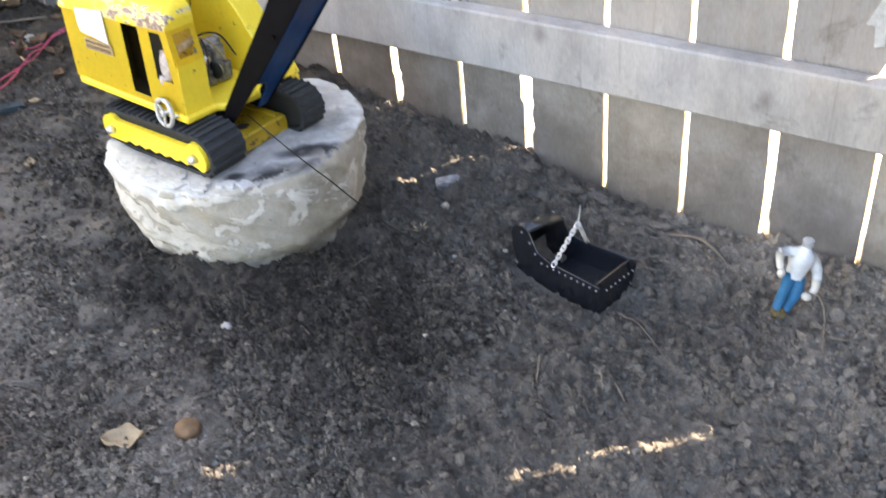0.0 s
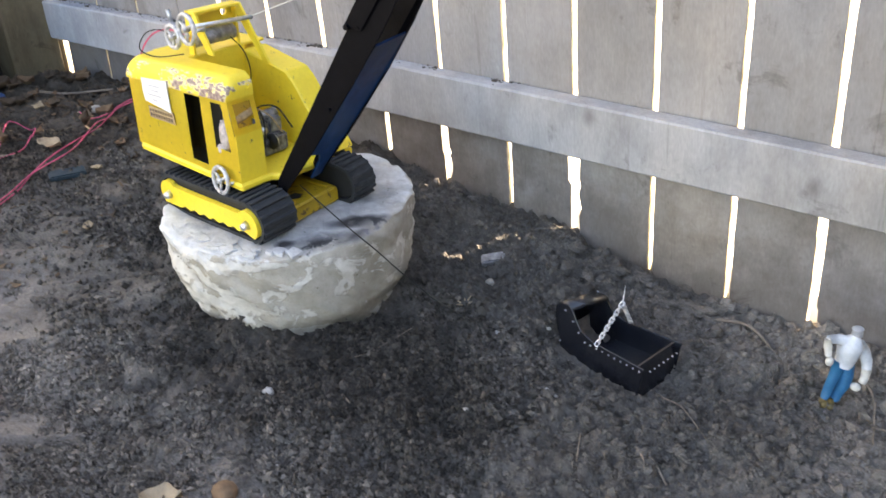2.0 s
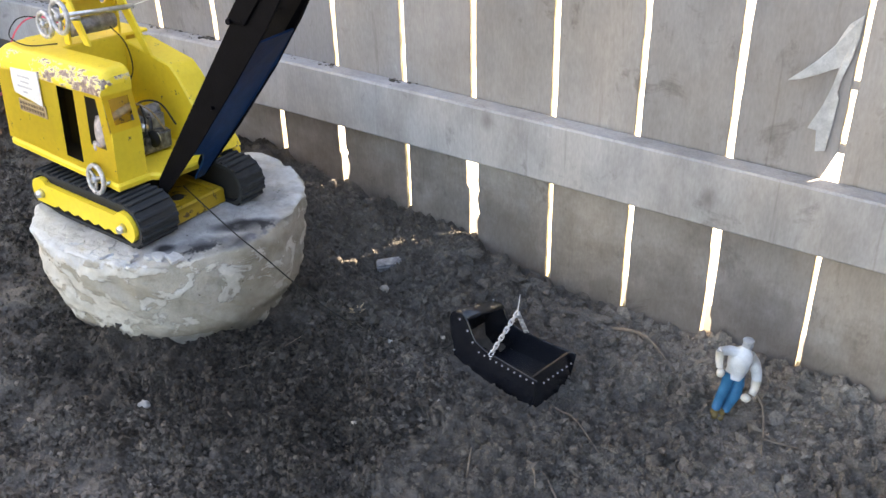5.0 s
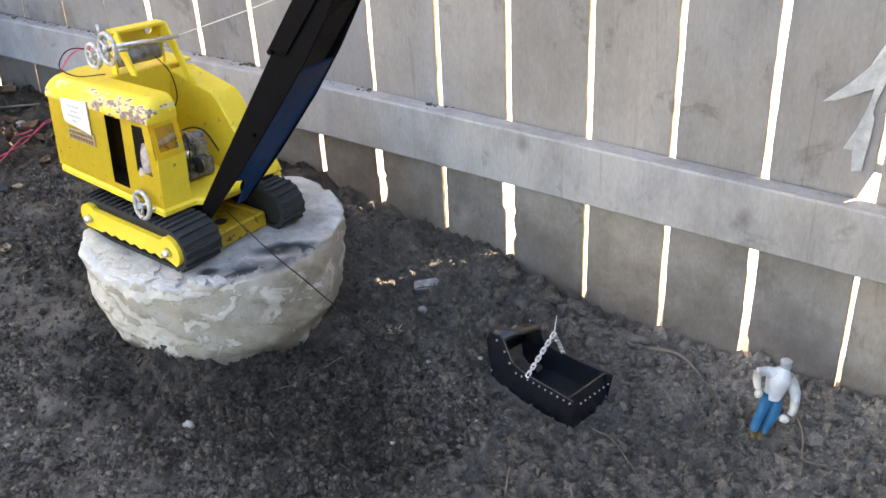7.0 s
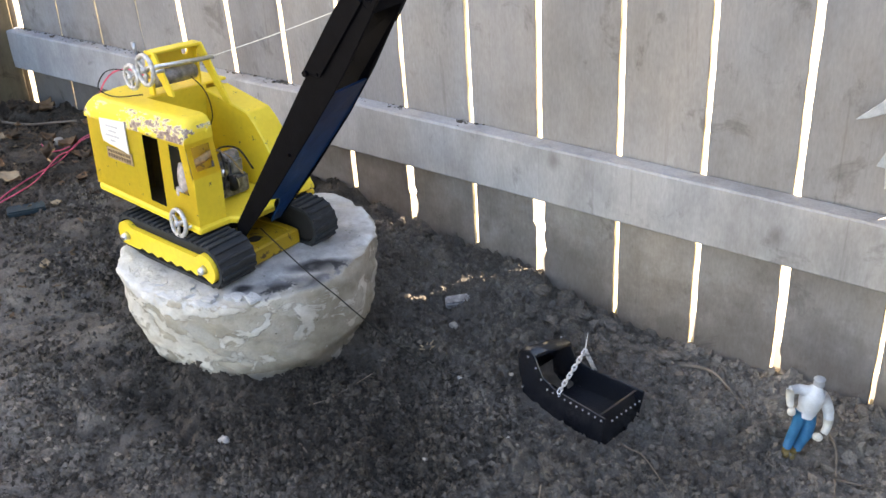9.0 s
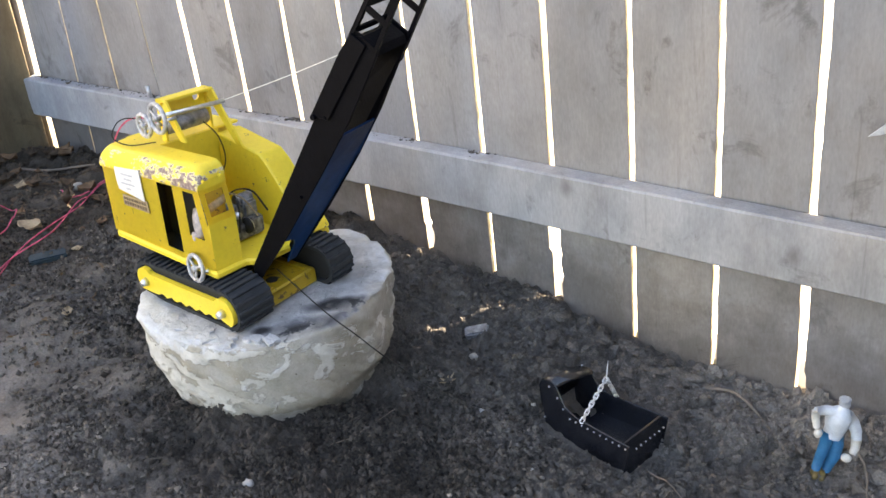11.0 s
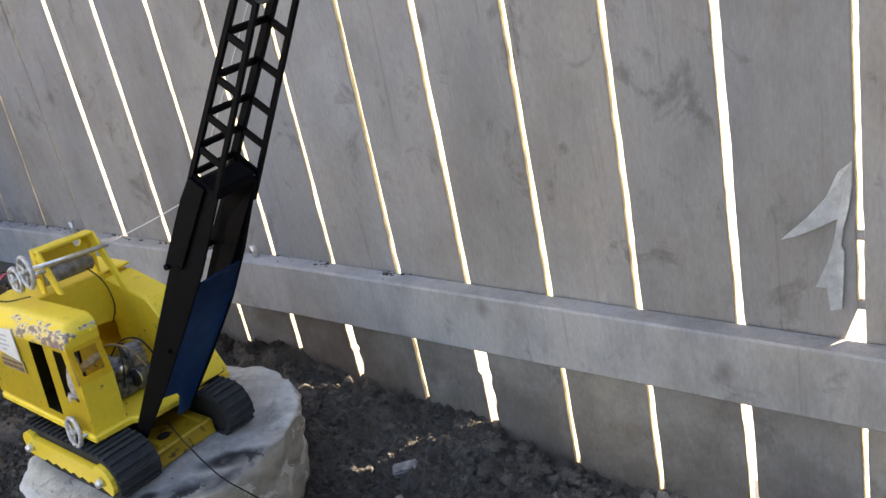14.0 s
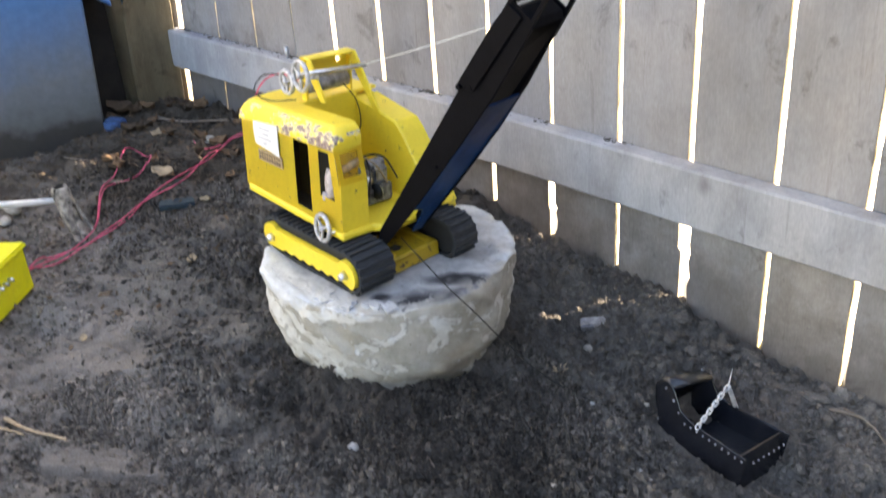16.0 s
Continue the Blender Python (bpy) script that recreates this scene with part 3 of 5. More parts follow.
    me.from_pydata(v.reshape(-1, 3).tolist(), [], fs.tolist())
    me.materials.append(mat)
    return tagged(new(name, me), label, "soil", kind="stuff")


DISK = Vector((*DISK_AT, 0.0))


def scatter(n):
    """Places for loose crumbs: thick on dug soil, thin on trodden soil, none under the footing and bucket."""
    px, py = -2.5 + 2.75 * rng.random(n), 0.28 + 1.065 * rng.random(n)
    keep = (rng.random(n) < crumbly(px, py) ** 1.2) & (np.hypot(px - DISK.x, py - DISK.y) > 0.15)
    keep &= rng.random(n) < (1 - 0.6 * plates(px, py)[1]) * (1 - 0.6 * trodden(px, py))
    keep &= rng.random(n) < 0.35 + 0.65 * np.clip(lattice(px, py, 0.05, 14) * 2.2 - 0.4, 0, 1)
    keep &= ~((np.abs(px + 0.62) < 0.085) & (np.abs(py - 1.10) < 0.055))
    return px[keep], py[keep]


px, py = scatter(190000)
size = 0.0014 + 0.0025 * rng.random(len(px)) ** 2
lumps("soil_crumbs", np.stack([px, py, ground_height(px, py) + (0.2 + 1.2 * rng.random(len(px))) * size, size], -1), "dark fine crumbs of soil on the ground", CLOD, True)
# the dug slope beside the footing is crumbled fine all over
px, py = -2.1 + 1.45 * rng.random(160000), 0.30 + 0.75 * rng.random(160000)
k = 0.5 * lattice(px, py, 0.11, 61) + 0.5 * lattice(px, py, 0.035, 62)
ok = (rng.random(len(px)) < np.clip((k - 0.30) / 0.22, 0, 1) * (1 - 0.7 * plates(px, py)[1]) * (1 - 0.85 * trodden(px, py))) & (np.hypot(px - DISK.x, py - DISK.y) > 0.16)
px, py = px[ok], py[ok]
size = 0.0017 + 0.0032 * rng.random(len(px)) ** 2
lumps("soil_grains", np.stack([px, py, ground_height(px, py) + (0.3 + 1.3 * rng.random(len(px))) * size, size], -1), "dark fine grains of dug soil", GRAIN, True)
px, py = scatter(34000)
size = 0.0026 + 0.0042 * rng.random(len(px)) ** 2.5
lumps("soil_clods", np.stack([px, py, ground_height(px, py) + 0.4 * size, size], -1), "dark loose clods of soil on the ground", CLOD, False)
# bigger broken lumps thrown up along the foot of the fence
px, py = -1.15 + 1.35 * rng.random(1500), 1.34 - 0.42 * rng.random(1500) ** 1.5
ok = (lattice(px, py, 0.09, 71) > 0.42) & (np.hypot(px - DISK.x, py - DISK.y) > 0.24) & (np.hypot(px + 0.62, py - 0.98) > 0.14)
px, py = px[ok], py[ok]
size = 0.004 + 0.007 * rng.random(len(px)) ** 2
lumps("soil_lumps", np.stack([px, py, ground_height(px, py) + 0.15 * size, size], -1), "dark broken lumps of soil along the fence", CLOD, False)

# ---- fence ----
# boards past x = 0.91 are unseen, added to shade the ground there
GAPS = [-3.00, -2.86, -2.71, -2.56, -2.385, -2.205, -2.04, -1.88, -1.731, -1.577, -1.421, -1.271, -1.122, -0.974, -0.832, -0.682, -0.538, -0.395, -0.244, -0.106, 0.037, 0.185, 0.33, 0.475, 0.62, 0.765, 0.91, 1.06, 1.20, 1.35, 1.50, 1.64, 1.79, 1.94, 2.09, 2.24, 2.39, 2.54, 2.69, 2.84, 3.0]
WIDTHS = {-2.385: 0.0238, -2.205: 0.0045, -2.04: 0.0055, -1.88: 0.0032, -1.731: 0.0136, -1.577: 0.0106, -1.421: 0.0103, -1.271: 0.0094, -1.122: 0.0085, -0.974: 0.0094, -0.832: 0.0111, -0.682: 0.0096, -0.538: 0.0100, -0.395: 0.0118, -0.244: 0.0076, -0.106: 0.0119, 0.037: 0.0120}
NOTCHES = {0.037: (0.33, 0.60, 0.0175), -0.106: (0.79, 0.84, 0.018), -0.395: (-0.05, 0.035, 0.006), -1.122: (0.05, 0.17, 0.008), -0.832: (-0.1, 0.232, 0.0035)}  # edges cut back, placed so sun patches fit the camera's view
CUTS = {-0.832: 0.010, -1.122: 0.006, -0.395: 0.002}  # boards split back at the foot
LEANS = {-2.385: 0.12, -2.205: 0.10, -2.04: 0.05}
fence = thing("fence", (-1.0, 1.36, 0.0), "weathered grey wooden picket fence with narrow gaps", "fence", kind="structure")


def picket(a, b, lo, hi, thick, cut=0.0, la=0.0, lb=0.0, worn=None, torn=0.0):
    """A board with a slightly uneven edge, nicks and eased corners."""
    bm = bmesh.new()
    n = 220
    rows = []
    for i in range(n + 1):
        z = lo + (hi - lo) * i / n
        l = a + la * (z - 0.35) + 0.0016 * (lattice(z, a, 0.09, 21) - 0.5) + 0.0012 * (lattice(z, a, 0.02, 22) - 0.5)
        r = b + lb * (z - 0.35) + 0.0016 * (lattice(z, b, 0.09, 23) - 0.5) + 0.0012 * (lattice(z, b, 0.02, 24) - 0.5)
        r -= cut * (z < 0.23) * (1.0 if z > 0.165 else 0.4) + torn * max(0.0, min(1.0, (0.362 - z) / 0.055)) * (z > 0.29)
        if worn and worn[0] < z < worn[1]:
            l += worn[2] * max(0.0, 1.6 * lattice(z, a, 0.016, 26) - 0.15)
        bow = 0.002 * (lattice(z, a, 0.6, 25) - 0.5)
        y0, y1, e = 1.350 + bow, 1.350 + thick + bow, 0.0015
        rows.append([bm.verts.new(p) for p in ((l, y0 + e, z), (l + e, y0, z), (r - e, y0, z), (r, y0 + e, z), (r, y1, z), (l, y1, z))])
    for p, q in zip(rows, rows[1:]):
        for j in range(6):
            bm.faces.new((p[j], p[(j + 1) % 6], q[(j + 1) % 6], q[j])).material_index = int(j in (3, 5))
    bm.faces.new(rows[0][::-1])
    bm.faces.new(rows[-1])
    bmesh.ops.recalc_face_normals(bm, faces=bm.faces)
    return bm


for left, right in zip(GAPS, GAPS[1:]):
    wl, wr = WIDTHS.get(left, 0.008), WIDTHS.get(right, 0.008)
    part("picket", picket(left + wl / 2, right - wr / 2, -0.22, 1.75, 0.014 if right < -0.9 else 0.020, CUTS.get(right, 0.0), LEANS.get(left, 0.0), LEANS.get(right, 0.0), NOTCHES.get(left), 0.019 if right == -0.244 else 0.0), [PICKET, SUNNY_EDGE], fence)
bm = prism(bmesh.new(), [(-2.40, 0.253), (-1.2, 0.240), (-0.27, 0.214), (3.0, 0.135), (3.0, 0.238), (-0.27, 0.317), (-1.2, 0.341), (-2.40, 0.352)], 1.312, 1.3495, "y", 0.003)
part("rail", bm, RAIL, fence, "weathered grey horizontal rail")
bm = box(bmesh.new(), (-2.42, 1.312, 1.42), (3.0, 1.3495, 1.51), 0.003)
part("rail", bm, RAIL, fence, "weathered grey horizontal rail")
bm = box(bmesh.new(), (-2.545, 1.195, -0.2), (-2.412, 1.335, 1.8), 0.004)
bmesh.ops.transform(bm, matrix=Matrix.Shear("XY", 4, (0.09, 0.0)), verts=bm.verts)
bmesh.ops.translate(bm, vec=(-0.012, 0, 0), verts=bm.verts)
post = part("post", bm, POST, fence, "brown square corner post")
bm = bmesh.new()
ring_of = [bm.verts.new((-2.372 + 0.015 * math.cos(a) * k, 1.1928, 0.474 + 0.026 * math.sin(a) * k)) for a, k in ((0.4487 * i, 0.75 + 0.35 * math.sin(5.1 * i)) for i in range(14))]
bmesh.ops.solidify(bm, geom=[bm.faces.new(ring_of)], thickness=0.001)
part("paint_smear", bm, BIN, post, "smear of blue paint")

# ---- concrete footing ----
def footing():
    """A cast drum with a broken crusty rim, lumpy sides and a ragged foot."""
    bm = bmesh.new()
    seg = 220
    R = (0.02, 0.08, 0.13, 0.165, 0.187, 0.201, 0.2065, 0.2085, 0.207, 0.204, 0.200, 0.195, 0.189, 0.180, 0.17, 0.16)
    Z = (0.243, 0.243, 0.242, 0.2405, 0.239, 0.238, 0.236, 0.230, 0.20, 0.17, 0.145, 0.123, 0.106, 0.092, 0.06, 0.0)
    s = np.interp(np.linspace(0, 1, 64), np.linspace(0, 1, 16) ** 0.9, np.arange(16))
    prof = [(float(np.interp(k, range(16), R)), float(np.interp(k, range(16), Z))) for k in s]
    rows = []
    for r, z in prof:
        row = []
        side = min(1.0, max(0.0, (r - 0.165) / 0.03)) if z > 0.23 else 1.0
        rim = math.exp(-(((z - 0.232) / 0.008) ** 2)) * side
        for i in range(seg):
            a = 2 * math.pi * i / seg
            x, y = math.cos(a), math.sin(a)
            u, v = DISK.x + 0.2 * x + 0.6 * z, DISK.y + 0.2 * y + 1.3 * z
            w = 1 + 0.05 * (lattice(x, y, 0.9, 31) - 0.5)
            w += side * (0.03 * (lattice(x + z * 9, y + z * 5, 0.28, 32) - 0.5) + 0.032 * (lattice(u, v, 0.030, 33) - 0.5) + 0.028 * (lattice(u, v, 0.011, 35) - 0.5))
            w -= rim * 0.06 * max(0.0, lattice(u, v, 0.034, 36) - 0.55)
            dz = 0.005 * (lattice(r * w * x, r * w * y, 0.05, 34) - 0.5) + 0.003 * (lattice(r * x, r * y, 0.012, 37) - 0.5)
            dz += 0.007 * (lattice(x, y, 0.12, 38) - 0.6) * side * (z > 0.225)
            dz += 0.009 * min(1.0, max(0.0, (r - 0.15) / 0.04)) * max(0.0, math.cos(a - 3.55)) * (z > 0.225)
            row.append(bm.verts.new((DISK.x + r * w * x, DISK.y + r * w * y, z - 0.007 + dz)))
        rows.append(row)
    for p, q in zip(rows, rows[1:]):
        for j in range(seg):
            bm.faces.new((p[j], q[j], q[(j + 1) % seg], p[(j + 1) % seg]))
    bm.faces.new(rows[0])
    bmesh.ops.recalc_face_normals(bm, faces=bm.faces)
    return bm


foot = thing("concrete_footing", (DISK.x, DISK.y, 0.10), "round rough-cast pale concrete footing half sunk in soil", "concrete block")
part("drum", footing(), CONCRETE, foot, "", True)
CRUST = plain("white_crust", (0.50, 0.505, 0.515), 0.9, 0, 0.2, 40, 1.0, 160)


def crust_chip(angle, r, z, s):
    """A ragged flake of hardened paste on the rim."""
    bm = bmesh.new()
    c = Vector((DISK.x + r * math.cos(angle), DISK.y + r * math.sin(angle), z))
    n = 11
    k0 = [0.55 + 0.75 * random.random() for _ in range(n)]
    rings = []
    for h, f in ((-0.0040, 1.0), (0.0002, 0.95), (0.0007, 0.7)):
        rings.append([bm.verts.new(c + Vector((s * f * k0[i] * math.cos(6.283 * i / n), 0.7 * s * f * k0[i] * math.sin(6.283 * i / n), h + 0.0006 * random.random()))) for i in range(n)])
    for p, q in zip(rings, rings[1:]):
        for i in range(n):
            bm.faces.new((p[i], p[(i + 1) % n], q[(i + 1) % n], q[i]))
    bm.faces.new(rings[0][::-1])
    bm.faces.new(rings[-1])
    bmesh.ops.recalc_face_normals(bm, faces=bm.faces)
    part("crust_chip", bm, CRUST, foot, "whitish flake of hardened paste")


for k in range(18):
    a = radians(random.uniform(185, 318))
    crust_chip(a, random.uniform(0.160, 0.194), 0.2330, random.uniform(0.008, 0.020))

# ---- toy crane ----
HUB = Vector((-1.19, 0.937, 0.0))
crane = thing("toy_crane", (HUB.x, HUB.y, 0.234), "old yellow pressed-steel toy crane with black boom on concrete", "toy crane")
UP = Matrix.Translation(HUB + Vector((-0.011, 0.005, 0.316))) @ Matrix.Rotation(radians(-2.2), 4, "Z") @ Matrix.Rotation(radians(-4.5), 4, "X") @ Matrix.Translation((0, 0, -0.322))  # the house, tilted to fit the camera's view
LOW = Matrix.Translation(HUB + Vector((0.010, 0.0, 0.0))) @ Matrix.Rotation(radians(-4.0), 4, "Z")  # tracks and chassis


def moved(bm, m):
    if m is UP:  # squashed and bent to fit the camera's view: lower in front than behind at its foot
        for v in bm.verts:
            v.co.z = 0.322 + 0.965 * (v.co.z - 0.322)
            v.co.z -= 0.07 * v.co.x * max(0.0, min(1.0, 1 - (v.co.z - 0.322) / 0.13))
    bmesh.ops.transform(bm, matrix=m, verts=bm.verts)
    return bm


def track_shape(r, a, b, z, n=9):
    pts = [(b + r * math.sin(math.pi * i / n), z + r * math.cos(math.pi * i / n)) for i in range(n + 1)]
    return pts + [(a - r * math.sin(math.pi * i / n), z - r * math.cos(math.pi * i / n)) for i in range(n + 1)]


def crawler(y0, y1, outer):
    """One rubber track round its yellow frame; outer: which side shows the frame."""
    R, Z0, A, B = 0.033, 0.268, -0.10, 0.10
    band = bmesh.new()
    o, i = track_shape(R, A, B, Z0), track_shape(R - 0.006, A, B, Z0)
    n = len(o)
    vs = [[[band.verts.new((p[0], y, p[1])) for p in s] for s in (o, i)] for y in (y0, y1)]
    for j in range(n):
        k = (j + 1) % n
        band.faces.new((vs[0][0][j], vs[0][0][k], vs[1][0][k], vs[1][0][j]))
        band.faces.new((vs[0][1][j], vs[1][1][j], vs[1][1][k], vs[0][1][k]))
        for q in (0, 1):
            band.faces.new((vs[q][0][j], vs[q][1][j], vs[q][1][k], vs[q][0][k]))
    bmesh.ops.recalc_face_normals(band, faces=band.faces)
    t = part("track", moved(band, LOW), RUBBER, crane, "black ribbed rubber track")
    # cleats along the band
    cb = box(bmesh.new(), (-0.0028, y0 + 0.001, -0.001), (0.0028, y1 - 0.001, 0.0038), 0.0008)
    cm = bpy.data.meshes.new("cleat")
    cb.to_mesh(cm)
    cb.free()
    cm.materials.append(RUBBER)
    total = 2 * (B - A) + 2 * math.pi * R
    count = 44
    for c in range(count):
        s = total * c / count
        if s < B - A:
            p, d = Vector((A + s, 0, Z0 + R)), 0.0
        elif s < B - A + math.pi * R:
            d = (s - (B - A)) / R
            p = Vector((B + R * math.sin(d), 0, Z0 + R * math.cos(d)))
        elif s < 2 * (B - A) + math.pi * R:
            d = math.pi
            p = Vector((B - (s - (B - A) - math.pi * R), 0, Z0 - R))
        else:
            d = math.pi + (s - 2 * (B - A) - math.pi * R) / R
            p = Vector((A + R * math.sin(d), 0, Z0 + R * math.cos(d)))
        cast("cleat", cm, RUBBER, t, LOW @ Matrix.Translation(p) @ Matrix.Rotation(d, 4, "Y"))
    fr = bmesh.new()
    # near-black fill stands in for the shadow inside the track
    core = prism(bmesh.new(), track_shape(R - 0.0085, A, B, Z0), y0 + 0.004, y1 - 0.004, "y")
    part("track_core", moved(core, LOW), DARK, t, "dark core standing in for the shaded track inside")
    side = y0 if outer < 0 else y1
    arc = lambda c, s, e: [(c + 0.0245 * math.sin(radians(s + (e - s) * k / 8)), Z0 + 0.0245 * math.cos(radians(s + (e - s) * k / 8))) for k in range(9)]
    plate = arc(A, -135, 20) + [(A + 0.016, Z0 + 0.017), (B - 0.018, Z0 + 0.0155)] + arc(B, -12, 150)
    plate += [(B - 0.012 - 0.0125 * k, Z0 - 0.0125 - 0.0055 * (k % 2)) for k in range(14)]
    prism(fr, plate, side - 0.006, side + 0.003, "y")
    part("track_frame", moved(fr, LOW), YELLOW, t, "yellow stamped track frame")
    for u in (A, B):
        hb = bmesh.new()
        rod(hb, (u, side + 0.006 * outer, Z0), (u, side + 0.016 * outer, Z0), 0.0075, 0.005, 12)
        part("hub_cap", moved(hb, LOW), STEEL, t, "grey steel axle cap", True)


crawler(-0.118, -0.052, -1)
NEAR_LOW, LOW = LOW, LOW @ Matrix.Translation((0.020, -0.014, 0.0))
crawler(0.068, 0.116, 1)
LOW = NEAR_LOW

bm = box(bmesh.new(), (-0.10, -0.052, 0.252), (0.112, 0.054, 0.264), 0.003)
box(bm, (0.106, -0.052, 0.238), (0.112, 0.054, 0.262), 0.0015)
for v in (-0.03, 0.040):
    box(bm, (-0.02, v - 0.004, 0.263), (0.104, v + 0.004, 0.267), 0.0015)
part("chassis", moved(bm, LOW), GREASY_SHADED, crane, "yellow chassis plate between tracks")
# thin dark disc on the plate imitates the darkness of a hole
bm = rod(bmesh.new(), (0.082, -0.012, 0.2643), (0.082, -0.012, 0.2652), 0.010, None, 14)
part("chassis_hole_disc", moved(bm, LOW), DARK, crane, "dark disc on the chassis plate in place of a hole")
bm = rod(bmesh.new(), (0, 0, 0.262), (0, 0, 0.316), 0.045, 0.045, 24)
part("turntable", moved(bm, UP), DARK, crane, "dark round turntable")

# house: base plate, cab, rear wall and roof
bm = prism(bmesh.new(), [(-0.174, -0.090), (-0.158, -0.110), (0.095, -0.110), (0.095, -0.050), (0.112, -0.035), (0.112, 0.115), (-0.16, 0.115), (-0.174, 0.10)], 0.312, 0.324, "z", 0.003)
part("base_plate", moved(bm, UP), YELLOW, crane, "yellow skirt plate of the house")

S = -0.105  # near side of the cab
# side wall with a door and a window opening: one outline with the openings cut out of it
def holed(u0, u1, w0, w1, holes):
    """A 3 mm sheet standing on the near side, with rectangular openings."""
    us = sorted({u0, u1, *[h[0] for h in holes], *[h[1] for h in holes]})
    ws = sorted({w0, w1, *[h[2] for h in holes], *[h[3] for h in holes]})
    bm, grid = bmesh.new(), {}
    for i, u in enumerate(us):
        for j, w in enumerate(ws):
            grid[i, j] = bm.verts.new((u, S, w))
    for i in range(len(us) - 1):
        for j in range(len(ws) - 1):
            cu, cw = (us[i] + us[i + 1]) / 2, (ws[j] + ws[j + 1]) / 2
            if not any(h[0] < cu < h[1] and h[2] < cw < h[3] for h in holes):
                bm.faces.new((grid[i, j], grid[i + 1, j], grid[i + 1, j + 1], grid[i, j + 1]))
    bmesh.ops.solidify(bm, geom=bm.faces[:], thickness=-0.003)
    bmesh.ops.recalc_face_normals(bm, faces=bm.faces)
    return bm


side = holed(-0.168, 0.090, 0.322, 0.456, [(-0.024, 0.014, 0.334, 0.446), (0.039, 0.074, 0.370, 0.443)])
for v in side.verts:
    if v.co.z > 0.40 and v.co.x > 0.07:
        v.co.x -= 0.24 * (v.co.z - 0.398)
part("side_wall", moved(side, UP), YELLOW, crane, "chipped yellow tin wall with door and window openings")
part("front_wall", moved(box(bmesh.new(), (0.087, S, 0.322), (0.090, -0.054, 0.398)), UP), YELLOW, crane)
tilt = Matrix.Translation((0.090, 0, 0.398)) @ Matrix.Rotation(radians(-13), 4, "Y")
fw = bmesh.new()
ring4 = [[fw.verts.new((0.0, v, w)) for v, w in c] for c in (((S, 0.0), (-0.054, 0.0), (-0.054, 0.060), (S, 0.060)), ((S + 0.009, 0.010), (-0.063, 0.010), (-0.063, 0.046), (S + 0.009, 0.046)))]
for i in range(4):
    fw.faces.new((ring4[0][i], ring4[0][(i + 1) % 4], ring4[1][(i + 1) % 4], ring4[1][i]))
bmesh.ops.solidify(fw, geom=fw.faces[:], thickness=0.003)
bmesh.ops.recalc_face_normals(fw, faces=fw.faces)
part("windscreen_frame", moved(moved(fw, tilt), UP), YELLOW, crane, "yellow front window frame, tilted back")
part("inner_wall", moved(box(bmesh.new(), (0.015, -0.0565, 0.322), (0.070, -0.0545, 0.452)), UP), GREASY_SHADED, crane, "darker yellow inner cab wall")
part("rear_wall", moved(box(bmesh.new(), (-0.168, S + 0.004, 0.322), (-0.165, 0.108, 0.456)), UP), YELLOW, crane)
part("far_wall", moved(box(bmesh.new(), (-0.164, 0.105, 0.322), (-0.07, 0.108, 0.470)), UP), YELLOW, crane)
# near-black floor and sheets stand in for shade inside the cab
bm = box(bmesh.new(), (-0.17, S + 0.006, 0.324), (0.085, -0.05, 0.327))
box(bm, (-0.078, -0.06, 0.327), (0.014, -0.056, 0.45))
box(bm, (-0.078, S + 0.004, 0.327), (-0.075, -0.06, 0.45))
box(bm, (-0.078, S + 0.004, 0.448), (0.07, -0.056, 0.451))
part("cab_shade_lining", moved(bm, UP), DARK, crane, "near-black lining for the shaded cab inside")

def roof_shell():
    """A pressed tin roof: one cross-section with a rounded shoulder, swept along the house and drawn down at both ends."""
    bm = bmesh.new()
    arc = [(S - 0.0015, 0.449), (S - 0.0015, 0.456)] + [(S + 0.0275 - 0.029 * math.cos(radians(11.25 * k)), 0.456 + 0.027 * math.sin(radians(11.25 * k))) for k in range(1, 9)]
    arc += [(-0.062, 0.4838), (-0.053, 0.484)]
    ends = [(-0.172 + 0.012 * (1 - math.cos(radians(22.5 * k))), 0.62 + 0.38 * math.sin(radians(22.5 * k))) for k in range(5)]
    ends += [(x, 1.0) for x in (-0.11, -0.06, -0.01, 0.03)]
    ends += [(0.0585 + 0.020 * math.sin(radians(15 * k)), 1 - 0.62 * (1 - math.cos(radians(15 * k)))) for k in range(7)]
    rows = [[bm.verts.new((x, y, 0.449 + (z - 0.449) * h)) for y, z in arc] for x, h in ends]
    for i, (p, q) in enumerate(zip(rows, rows[1:])):
        for j in range(len(arc) - 1):
            bm.faces.new((p[j], q[j], q[j + 1], p[j + 1])).material_index = int(j < 6 or i > len(ends) - 4)
    lip = [bm.verts.new((v.co.x, v.co.y, 0.449)) for v in rows[-1][2:]]
    fascia = rows[-1][1:] + lip[::-1]
    bm.faces.new(fascia).material_index = 0
    bmesh.ops.recalc_face_normals(bm, faces=bm.faces)
    bmesh.ops.solidify(bm, geom=bm.faces[:], thickness=0.0015)
    return bm


roof = roof_shell()
box(roof, (-0.170, -0.0535, 0.478), (-0.075, 0.108, 0.4835), 0.002)
part("roof", moved(roof, UP), [YELLOW, WORN], crane, "yellow roof with a rounded edge of flaked paint")
for y, z in ((-0.094, 0.461), (-0.062, 0.461)):
    bm = rod(bmesh.new(), (0.0775, y, z), (0.0805, y, z), 0.0035, 0.0025, 10)
    part("roof_rivet", moved(bm, UP), YELLOW, crane)

well = bmesh.new()
box(well, (-0.078, -0.053, 0.40), (-0.074, 0.062, 0.482))
box(well, (-0.078, -0.056, 0.324), (0.015, -0.053, 0.482))
